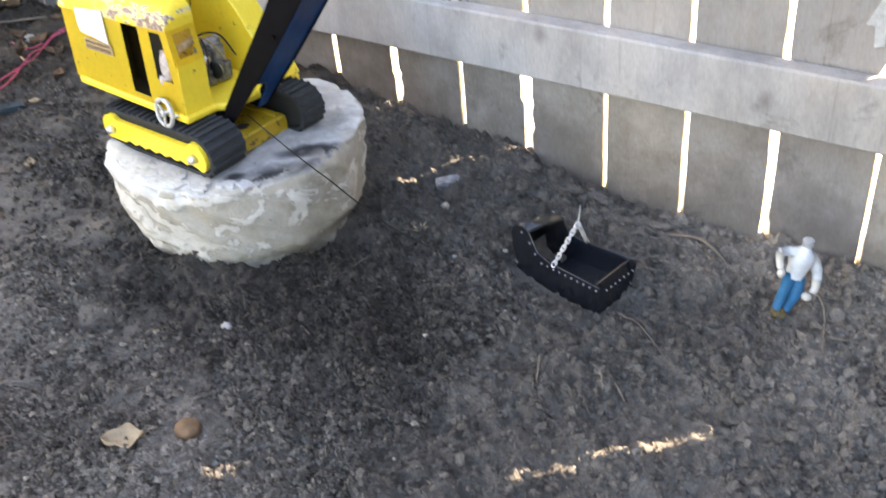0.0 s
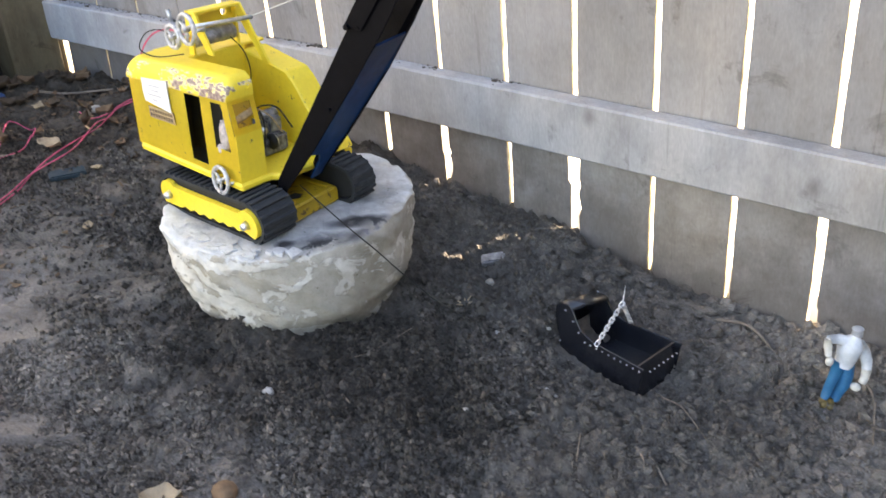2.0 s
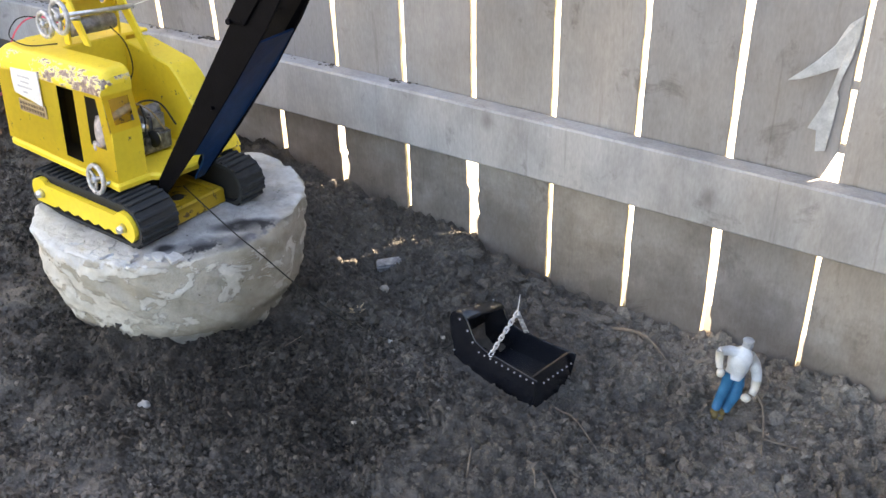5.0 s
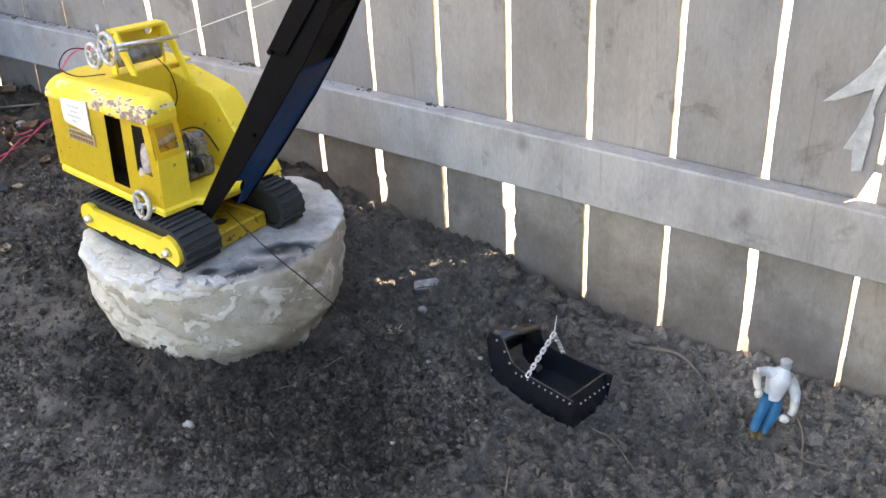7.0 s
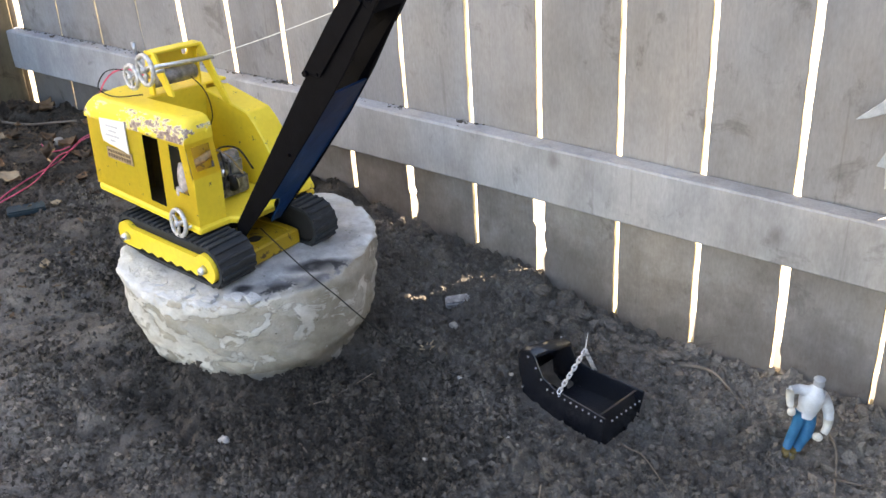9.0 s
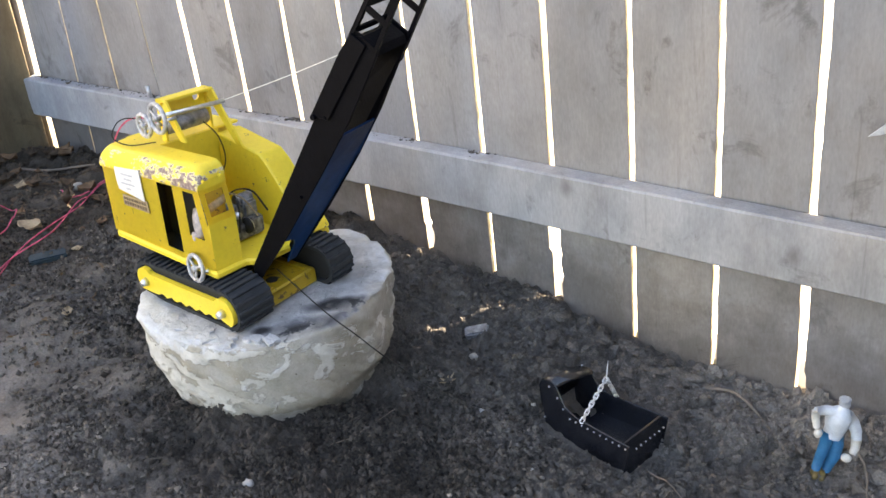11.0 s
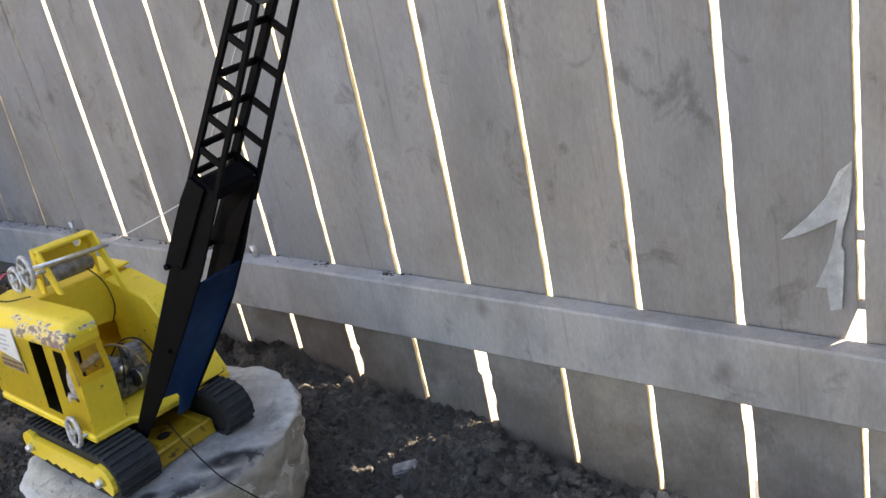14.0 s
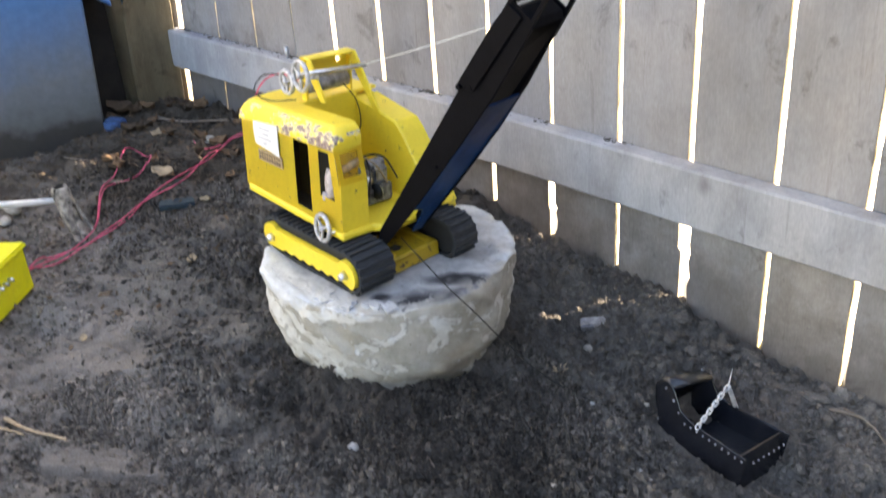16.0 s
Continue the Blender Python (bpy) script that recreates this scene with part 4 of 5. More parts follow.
part("machine_well", moved(well, UP), YELLOW, crane, "yellow inner bulkhead")

wing = [(-0.078, 0.324), (0.118, 0.324), (0.114, 0.332), (0.040, 0.432), (0.024, 0.447), (-0.02, 0.457), (-0.078, 0.470)]
bm = prism(bmesh.new(), wing, 0.058, 0.108, "y", 0.002)
part("side_wing", moved(bm, UP @ Matrix.Translation((0.003, 0.0, -0.002))), YELLOW, crane, "sloping yellow side housing")

MAST = UP @ Matrix.Translation((-0.006, -0.016, 0.003))
mast = bmesh.new()
loop = [mast.verts.new((-0.084, y, z)) for y, z in ((-0.018, 0.508), (0.072, 0.508), (0.072, 0.543), (-0.018, 0.543))]
hole = [mast.verts.new((-0.084, 0.054 + 0.0065 * math.cos(0.3927 * k), 0.531 + 0.0065 * math.sin(0.3927 * k))) for k in range(16)]
rim_edges = [mast.edges.new((q[k], q[(k + 1) % len(q)])) for q in (loop, hole) for k in range(len(q))]
bmesh.ops.triangle_fill(mast, edges=rim_edges, use_beauty=True)
bmesh.ops.solidify(mast, geom=mast.faces[:], thickness=0.004)
box(mast, (-0.084, -0.020, 0.539), (-0.060, 0.074, 0.544), 0.001)
part("mast_bar", moved(mast, MAST), YELLOW, crane, "yellow gantry cross plate")
for v, uf, wf in ((-0.020, -0.036, 0.480), (0.070, -0.014, 0.452)):
    leg = bmesh.new()
    prism(leg, [(-0.084, 0.544), (-0.072, 0.544), (-0.072, 0.474), (-0.084, 0.474)], v, v + 0.004, "y")
    prism(leg, [(-0.072, 0.530), (-0.060, 0.544), (uf + 0.013, wf), (uf, wf)], v, v + 0.004, "y")
    part("mast_leg", moved(leg, MAST), YELLOW, crane)
bm = rod(bmesh.new(), (-0.046, -0.052, 0.526), (-0.046, 0.082, 0.520), 0.004)
part("winch_shaft", moved(bm, MAST), STEEL, crane, "bright steel winch shaft", True)
bm = rod(bmesh.new(), (-0.075, -0.015, 0.498), (-0.075, 0.062, 0.498), 0.013, None, 16)
part("winch_motor", moved(bm, MAST), GREY, crane, "grey motor under the gantry", True)


CASTGREY = plain("cast_grey_alloy", (0.52, 0.52, 0.54), 0.45, 0.5, 0.35, 150)


def handwheel(c, axis, big, m=None):
    """A spoked crank wheel."""
    bm = ring(bmesh.new(), c, axis, big, 0.0037, 24, 8)
    q = Vector(axis).to_track_quat("Z", "Y")
    for k in range(3):
        a = 2 * math.pi * k / 3 + 0.5
        rod(bm, c, Vector(c) + q @ Vector((big * math.cos(a), big * math.sin(a), 0)), 0.0025, None, 6)
    rod(bm, Vector(c) - 0.004 * Vector(axis), Vector(c) + 0.006 * Vector(axis), 0.005, None, 10)
    p = part("handwheel", moved(bm, m or MAST), CASTGREY, crane, "cast grey crank wheel", True)
    h = rod(bmesh.new(), Vector(c) + q @ Vector((big, 0, 0)), Vector(c) + q @ Vector((big, 0, 0)) - 0.018 * Vector(axis), 0.0025, 0.0035, 8)
    part("crank_handle", moved(h, m or MAST), STEEL, p, "", True)


handwheel((-0.033, -0.056, 0.528), (-0.10, -1, 0), 0.0225)
handwheel((-0.071, -0.056, 0.512), (-0.05, -1, 0), 0.0175)
handwheel((0.052, S - 0.010, 0.322), (-0.12, -1, 0.1), 0.0205, UP)

# sign and tag on the side
bm = prism(bmesh.new(), [(-0.128, 0.455), (-0.062, 0.459), (-0.062, 0.437), (-0.061, 0.404), (-0.090, 0.409), (-0.126, 0.414), (-0.129, 0.432)], S - 0.0035, S - 0.002, "y")
sign = part("paper_sign", moved(bm, UP), PAPER, crane, "white paper notice on the cab side")
for k, (a, b) in enumerate(((-0.112, -0.082), (-0.106, -0.086), (-0.115, -0.080), (-0.104, -0.092))):
    bm = box(bmesh.new(), (a, S - 0.0042, 0.444 - 0.0085 * k), (b, S - 0.0036, 0.4465 - 0.0085 * k))
    part("print_line", moved(bm, UP), INK, sign)
bm = box(bmesh.new(), (-0.122, S - 0.0025, 0.384), (-0.056, S - 0.001, 0.405), 0.0005)
plate_ob = part("name_plate", moved(bm, UP), TAG, crane, "worn brown name plate")
DIMINK = plain("brown_ink", (0.13, 0.085, 0.05), 0.8, 0, 0.3, 200)
for k in range(9):
    for z0, h in ((0.3965, 0.0045), (0.3875, 0.006)):
        bm = box(bmesh.new(), (-0.1185 + 0.0067 * k, S - 0.0030, z0), (-0.1140 + 0.0067 * k, S - 0.0026, z0 + h))
        part("print_bar", moved(bm, UP), DIMINK, plate_ob)

# engine and loose parts in the open bay
LUMP = plain("pale_pinkish_plastic", (0.50, 0.44, 0.43), 0.6, 0, 0.4, 120)
ENGINE = plain("mottled_motor", (0.17, 0.17, 0.18), 0.5, 0.3, 0.75, 130, 0.4)
bm = box(bmesh.new(), (-0.012, -0.034, 0.326), (0.045, 0.036, 0.358), 0.004, 2)
engine = part("engine", moved(bm, UP), ENGINE, crane, "dull grey motor block in the open bay")
bm = rod(bmesh.new(), (-0.006, -0.028, 0.372), (0.046, -0.020, 0.374), 0.0165, None, 20)
ring(bm, (0.010, -0.0255, 0.3725), (1, 0.15, 0.04), 0.0168, 0.0015, 20, 6)
ring(bm, (0.034, -0.0220, 0.3735), (1, 0.15, 0.04), 0.0168, 0.0015, 20, 6)
part("motor_can", moved(bm, UP), ENGINE, engine, "grey motor can", True)
bm = rod(bmesh.new(), (0.046, -0.020, 0.374), (0.054, -0.019, 0.3744), 0.006, None, 12)
part("motor_shaft", moved(bm, UP), STEEL, engine, "bright motor shaft", True)
bm = box(bmesh.new(), (0.0, 0.004, 0.356), (0.036, 0.034, 0.384), 0.004, 2)
rod(bm, (0.018, 0.004, 0.384), (0.018, 0.034, 0.385), 0.009, None, 14)
part("gear_case", moved(bm, UP), GREY, engine, "pale grey gear case")
for k, (y, r) in enumerate(((-0.004, 0.013), (0.0005, 0.009))):
    bm = rod(bmesh.new(), (0.050, y - 0.002, 0.352), (0.050, y + 0.002, 0.352), r, None, 18)
    part("cog", moved(bm, UP), STEEL if k else DARK, engine, "", True)
for pts, mat in (((( -0.01, -0.03, 0.385), (0.012, -0.012, 0.402), (0.034, 0.006, 0.392), (0.052, 0.018, 0.362)), TAG), (((0.0, 0.02, 0.386), (0.022, 0.0, 0.398), (0.05, -0.016, 0.384), (0.062, -0.03, 0.352)), CORD), (((-0.012, 0.0, 0.37), (0.006, 0.012, 0.396), (0.030, 0.030, 0.396), (0.056, 0.036, 0.366)), CORD)):
    part("motor_lead", moved(tube(bmesh.new(), curve(pts, 6), 0.0014, 6), UP), mat, engine)
bm = ball(bmesh.new(), (0.052, -0.093, 0.388), (0.013, 0.010, 0.026), 2, 0.25)
ball(bm, (0.058, -0.090, 0.420), (0.008, 0.008, 0.010), 2, 0.1)
ball(bm, (0.046, -0.100, 0.366), (0.010, 0.006, 0.010), 2, 0.2)
part("driver_lump", moved(bm, UP), LUMP, crane, "pale grey lump behind the cab window", True)
bm = rod(bmesh.new(), (0.07, -0.09, 0.412), (0.075, -0.055, 0.424), 0.006, None, 8)
part("cab_lever", moved(bm, UP), TAG, crane, "brown lever in the cab", True)

# ---- boom: local u along it, v across, t towards the upper side ----
FOOT = Vector((-1.088, 0.0, 0.297))
ANG = math.atan2(0.566 - 0.297, -0.8985 + 1.088)
BOOM = Matrix.Translation((FOOT.x, 0.0, FOOT.z)) @ Matrix.Rotation(-ANG, 4, "Y")
BOOM = BOOM @ Matrix(((0.966, 0, 0, 0), (0.056, 1, 0, 0), (0.025, 0, 1, 0), (0, 0, 0, 1)))  # the boom is sheared and shortened to fit the camera's view


def plate(outline, y0, y1):
    """A side plate: outline in (along, upward) metres."""
    return moved(prism(bmesh.new(), outline, y0, y1, "y", 0.0008), BOOM)


Y0, Y1 = 0.882, 0.964
def narrow(u):
    return 0.020 * max(0.0, min(1.0, (u - 0.26) / 0.2))


lower = [(-0.012, 0.0), (0.012, 0.009), (0.335, 0.006), (0.475, 0.0), (0.475, -0.042), (0.36, -0.043), (0.26, -0.037), (0.129, -0.027), (0.0, -0.013)]
boom = part("boom", plate(lower, Y0, Y0 + 0.003), BLACK, crane, "black stamped lower boom section")
far = prism(bmesh.new(), lower, Y1 - 0.003, Y1, "y", 0.0008)
for v in far.verts:
    v.co.y -= narrow(v.co.x)
part("boom_side", moved(far, BOOM), BLACK, boom, "black far side plate")
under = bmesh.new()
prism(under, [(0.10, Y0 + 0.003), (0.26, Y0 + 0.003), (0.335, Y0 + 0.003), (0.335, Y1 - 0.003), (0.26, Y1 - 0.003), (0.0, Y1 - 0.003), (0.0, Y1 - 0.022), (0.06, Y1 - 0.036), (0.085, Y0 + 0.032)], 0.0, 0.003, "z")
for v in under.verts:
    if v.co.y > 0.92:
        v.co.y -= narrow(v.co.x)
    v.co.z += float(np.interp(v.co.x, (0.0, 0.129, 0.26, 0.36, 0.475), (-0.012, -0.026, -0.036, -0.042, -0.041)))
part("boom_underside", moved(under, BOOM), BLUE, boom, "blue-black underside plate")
top = box(bmesh.new(), (0.425, Y0 + 0.003, -0.006), (0.475, Y1 - 0.024, -0.003))
prism(top, [(0.475, -0.003), (0.482, -0.012), (0.482, -0.034), (0.475, -0.042)], Y0, Y1 - 0.021, "y")
part("boom_cover", moved(top, BOOM), BLACK, boom)
cap = [(0.330, 0.011), (0.44, 0.007), (0.478, 0.002), (0.478, -0.024), (0.345, -0.016)]
for y in (Y0 - 0.004, Y1 - 0.014):
    part("boom_splice", plate(cap, y, y + 0.003), BLACK, boom, "black splice plate")
bm = rod(bmesh.new(), (0.334, Y0 - 0.008, 0.005), (0.334, Y1, 0.005), 0.004, None, 10)
part("splice_pin", moved(bm, BOOM), BLACK, boom)
for u, t in ((0.20, -0.022), (0.345, -0.010)):
    bm = rod(bmesh.new(), (u, Y0 - 0.005, t), (u, Y0 + 0.002, t), 0.0026, None, 8)
    part("rivet", moved(bm, BOOM), BLACK, boom)

# lattice jib
LA, LB = 0.44, 0.755


def chord(u, near, upper):
    """A corner of the tapering lattice at u along the boom."""
    k = (u - LA) / (LB - LA)
    y = (Y0 + 0.002 + 0.005 * k) if near else (Y1 - 0.013 - 0.004 * k)
    return Vector((u, y, (0.003 - 0.008 * k) if upper else -0.038 + 0.008 * min(1.0, 1.6 * k)))


def strut(a, b, w=0.0055, d=0.003):
    """A flat bar from a to b in the boom's own axes."""
    a, b = Vector(a), Vector(b)
    m = Matrix.Translation((a + b) / 2) @ (b - a).to_track_quat("X", "Z").to_matrix().to_4x4()
    return moved(box(bmesh.new(), (-(b - a).length / 2, -d / 2, -w / 2), ((b - a).length / 2, d / 2, w / 2)), BOOM @ m)


jib = part("jib", strut(chord(LA, True, True), chord(LB, True, True), 0.0062, 0.0055), BLACK, crane, "black lattice jib with riveted braces")
for near, upper in ((True, False), (False, True), (False, False)):
    part("chord", strut(chord(LA, near, upper), chord(LB, near, upper), 0.0085 if upper else 0.0055, 0.008 if upper else 0.005), BLACK, jib)
NODES = [0.478, 0.518, 0.563, 0.613, 0.666, 0.718]
for a in NODES:
    for near in (True, False):
        part("brace", strut(chord(a, near, True), chord(a, near, False), 0.0085, 0.003), BLACK, jib)
    part("rung", strut(chord(a + 0.002, True, True), chord(a + 0.002, False, True), 0.003, 0.0085), BLACK, jib)
part("rung", strut(chord(0.745, True, False), chord(0.745, False, False), 0.004, 0.005), BLACK, jib)
for y, mat, word in ((Y0 + 0.003, RUBBER, "dull dark tip pulley"), (chord(LB, False, False).y + 0.006, BLACK, "black tip pulley")):
    bm = rod(bmesh.new(), (0.738, y - 0.004, -0.037), (0.738, y + 0.004, -0.037), 0.011, None, 20)
    ring(bm, (0.738, y - 0.003, -0.037), (0, 1, 0), 0.0115, 0.002, 20, 6)
    ring(bm, (0.738, y + 0.003, -0.037), (0, 1, 0), 0.0115, 0.002, 20, 6)
    part("sheave", moved(bm, BOOM), mat, jib, word, True)
bm = rod(bmesh.new(), (0.738, Y0 - 0.004, -0.037), (0.738, Y1 - 0.004, -0.037), 0.003, None, 10)
part("tip_axle", moved(bm, BOOM), BLACK, jib)


def boom_at(u, y, t):
    return BOOM @ Vector((u, y, t))


# strings
shaft_end = MAST @ Vector((-0.046, 0.080, 0.521))
bm = tube(bmesh.new(), curve([shaft_end, shaft_end.lerp(boom_at(0.44, 0.925, 0.005), 0.5) - Vector((0, 0, 0.002)), boom_at(0.44, 0.925, 0.005)], 4), 0.0008, 6)
part("hoist_string", bm, STRING, crane, "white string from gantry to boom")
bm = tube(bmesh.new(), [boom_at(0.47, 0.925, 0.022), boom_at(0.745, 0.925, 0.004)], 0.0009, 6)
part("boom_string", bm, STRING, crane, "white string along the boom")
for pts, r in (([UP @ Vector(p) for p in ((-0.085, -0.050, 0.500), (-0.115, -0.062, 0.518), (-0.148, -0.072, 0.512), (-0.155, -0.084, 0.488), (-0.115, -0.082, 0.480), (-0.070, -0.062, 0.486))], 0.0010), ([UP @ Vector(p) for p in ((-0.075, 0.03, 0.50), (-0.055, 0.045, 0.47), (-0.05, 0.05, 0.43), (-0.06, 0.045, 0.40))], 0.0010)):
    part("control_wire", tube(bmesh.new(), curve(pts, 6), r, 6), CORD, crane, "thin dark control wire")
bm = tube(bmesh.new(), curve([UP @ Vector(p) for p in ((-0.174, -0.085, 0.325), (-0.178, -0.082, 0.40), (-0.176, -0.072, 0.468), (-0.155, -0.058, 0.505), (-0.115, -0.048, 0.516), (-0.080, -0.038, 0.505))], 6), 0.0014, 6)
part("supply_wire", bm, WIRE, crane, "red supply wire up the rear wall")

# ---- dragline bucket ----
TIN = plain("glossy_black_tin", (0.010, 0.011, 0.016), 0.26, 0, 0.3, 40, 0.1, 200, 0.8)
RIVET = plain("dull_rivet", (0.42, 0.42, 0.44), 0.5, 0.5)


def bucket():
    at = Vector((-0.547, 1.040, -0.005))
    L, W = Vector((-0.985, 0.173, 0.0)), Vector((0.173, 0.985, 0.0))
    tilt = Matrix.Translation(at) @ Matrix(((L.x, W.x, 0, 0), (L.y, W.y, 0, 0), (0, 0, 1, 0), (0, 0, 0, 1))) @ Matrix.Rotation(radians(-3), 4, "Y") @ Matrix.Rotation(radians(-4), 4, "X") @ Matrix(((1, 0, 0, 0), (0, 1.0, 0, 0), (0, 0, 1, 0), (0, 0, 0, 1)))
    b = thing("dragline_bucket", at + 0.07 * L + 0.05 * W, "black riveted tin dragline bucket with steel chain lying on soil", "toy bucket")
    side = [(0.005, -0.003), (0.145, -0.006), (0.158, 0.02), (0.1685, 0.072), (0.170, 0.081), (0.1685, 0.089), (0.1645, 0.0955), (0.158, 0.0995), (0.150, 0.1005), (0.143, 0.0985), (0.137, 0.0925), (0.131, 0.082), (0.120, 0.066), (0.098, 0.058), (0.0, 0.056)]
    def wide(l):
        return 1.10 - 1.5 * l

    def shaped(bm):
        for v in bm.verts:
            k = max(0.0, (v.co.z - 0.056) / 0.044) * v.co.y / 0.089
            v.co.y *= wide(v.co.x)
            v.co.z -= 0.011 * k
            v.co.x -= 0.008 * k
        return moved(bm, tilt)
    for w in (0.0, 0.089):
        part("side_plate", shaped(prism(bmesh.new(), side, w, w + 0.003, "y", 0.0007)), TIN, b)
    part("front_plate", moved(box(bmesh.new(), (-0.001, 0.003, 0.001), (0.003, 0.098, 0.056), 0.0006), tilt @ Matrix.Translation((0.002, 0, 0)) @ Matrix.Rotation(radians(10), 4, "Y")), TIN, b)
    part("floor_plate", shaped(box(bmesh.new(), (0.006, 0.003, 0.013), (0.150, 0.089, 0.016))), TIN, b)
    arch = bmesh.new()
    outer = [(0.1650, 0.045), (0.1690, 0.058), (0.1715, 0.072), (0.1732, 0.081), (0.1715, 0.0895), (0.1672, 0.0970), (0.1600, 0.1022), (0.1500, 0.1035), (0.1415, 0.1010), (0.1365, 0.0955)]
    inner = [(0.1615, 0.045), (0.1655, 0.058), (0.1680, 0.072), (0.1692, 0.081), (0.1678, 0.0885), (0.1640, 0.0948), (0.1580, 0.0988), (0.1500, 0.0997), (0.1435, 0.0978), (0.1390, 0.0935)]
    prism(arch, outer + inner[::-1], 0.001, 0.091, "y")
    part("arch", shaped(arch), TIN, b, "black rounded arch over the mouth", True)
    for w in (-0.001, 0.092):
        for k in range(10):
            bm = ball(bmesh.new(), tilt @ Vector((0.006 + 0.0115 * k, w * wide(0.006 + 0.0115 * k), 0.0505)), (0.0017,) * 3, 1)
            part("rivet", bm, RIVET, b)
        for k, (l, h) in enumerate(((0.123, 0.062), (0.135, 0.077), (0.152, 0.090), (0.150, 0.003), (0.158, 0.03))):
            part("rivet", ball(bmesh.new(), tilt @ Vector((l, w * wide(l), h)), (0.0019,) * 3, 1), RIVET, b)
    for k in range(7):
        part("rivet", ball(bmesh.new(), tilt @ Vector((-0.0045, 0.012 + 0.0115 * k, 0.050)), (0.0017,) * 3, 1), RIVET, b)
    # tooth screws at the mouth
    for w in (0.01, 0.035, 0.06, 0.085):
        part("tooth_screw", rod(bmesh.new(), tilt @ Vector((0.150, w, -0.001)), tilt @ Vector((0.166, w, -0.003)), 0.0028, 0.0018, 8), STEEL, b, "small steel tooth screw")
    top = tilt @ Vector((0.080, 0.046, 0.117))
    for w in (0.0, 0.092):
        a = tilt @ Vector((0.088, w * wide(0.088), 0.056))
        n = 11
        d = (top - a).normalized()
        for k in range(n):
            p = a.lerp(top, (k + 0.5) / n)
            q = d.to_track_quat("X", "Z") @ Euler((radians(90 * (k % 2) + 20), 0, 0)).to_quaternion()
            loop = [p + q @ Vector((x, y, 0)) for x, y in ((-0.0055, 0.0), (-0.004, 0.0028), (0.004, 0.0028), (0.0055, 0), (0.004, -0.0028), (-0.004, -0.0028))]
            part("chain_link", tube(bmesh.new(), loop, 0.0011, 6, True), STEEL, b)
    part("hoist_line", tube(bmesh.new(), [top, top + Vector((0.002, 0.004, 0.03))], [0.0012, 0.0004], 6), STRING, b)
    return b


bucket()

# drag cord: from the chassis over the edge of the footing to the bucket
pts = [(-1.093, 0.929, 0.281), (-1.028, 0.910, 0.270), (-0.985, 0.900, 0.259), (-0.949, 0.898, 0.243), (-0.930, 0.917, 0.210), (-0.916, 0.945, 0.165), (-0.901, 0.975, 0.120), (-0.883, 0.991, 0.092)]
pts += [(x, y, gz(x, y) + 0.006) for x, y in ((-0.84, 1.02), (-0.78, 1.035), (-0.72, 1.06))] + [(-0.705, 1.09, 0.04)]
cord = part("drag_cord", tube(bmesh.new(), curve(pts, 6), 0.0011, 6), CORD)
tagged(cord, "thin dark drag cord running over concrete to the bucket", "cord")


# ---- toy figure ----
SHIRT = plain("white_shirt_plastic", (0.66, 0.68, 0.72), 0.5, 0, 0.12, 90)
PALM = plain("pale_hand_plastic", (0.70, 0.66, 0.60), 0.5, 0, 0.1, 90)
HAT = plain("grey_hat_plastic", (0.36, 0.37, 0.39), 0.6, 0, 0.2, 90)
def figure():
    at = Vector((-0.316, 1.199, float(base_height(-0.316, 1.199)) + 0.002))
    r, away = Vector((0.80, 0.60, 0)), Vector((-0.6, 0.8, 0))

    def p(s, z, d=0.0):
        return at + s * r + Vector((0, 0, z)) + d * away
    bm = bmesh.new()

    def limb(points, radii, mat):
        before = len(bm.faces)
        tube(bm, points, radii, 12)
        bm.faces.ensure_lookup_table()
        for f in bm.faces[before:]:
            f.material_index = mat

    def lump(c, s, mat):
        before = len(bm.faces)
        ball(bm, c, s, 3)
        bm.faces.ensure_lookup_table()
        for f in bm.faces[before:]:
            f.material_index = mat
    # boots, legs, body, arms, head
    for s, z in ((-0.0086, 0.006), (0.002, 0.001)):
        lump(p(s, z, -0.004), (0.0055, 0.0075, 0.006), 2)
        limb([p(s, z, 0.0), p(s + 0.003, z + 0.014, 0.0)], [0.0055, 0.006], 2)
    limb([p(-0.0064, 0.016), p(-0.003, 0.040, -0.003), p(0.002, 0.0596, -0.004), p(0.008, 0.080, 0.002)], [0.0065, 0.0075, 0.0085, 0.0095], 1)
    limb([p(0.0085, 0.011), p(0.0125, 0.028, -0.003), p(0.0164, 0.0427, -0.006), p(0.020, 0.060, -0.002), p(0.021, 0.076, 0.002)], [0.0065, 0.0075, 0.009, 0.0095, 0.0095], 1)
    limb([p(0.013, 0.073, 0.002), p(0.0167, 0.084, 0.002), p(0.0185, 0.098, 0.001), p(0.0215, 0.111, 0.0), p(0.025, 0.119, 0.001), p(0.027, 0.124, 0.002)], [0.0135, 0.0145, 0.0175, 0.0175, 0.011, 0.0055], 0)
    limb([p(0.012, 0.116, 0.0), p(0.0, 0.122, -0.001), p(-0.0145, 0.124, -0.003)], [0.0085, 0.0075, 0.006], 0)
    limb([p(-0.0145, 0.124, -0.003), p(-0.0155, 0.112, -0.006), p(-0.0137, 0.099, -0.008)], [0.0062, 0.0058, 0.0048], 3)
    lump(p(-0.0115, 0.089, -0.009), (0.006, 0.006, 0.0075), 3)
    limb([p(0.031, 0.109, 0.0), p(0.0400, 0.0963, -0.001), p(0.0455, 0.080, -0.003), p(0.0465, 0.067, -0.005)], [0.0095, 0.0088, 0.008, 0.0068], 0)
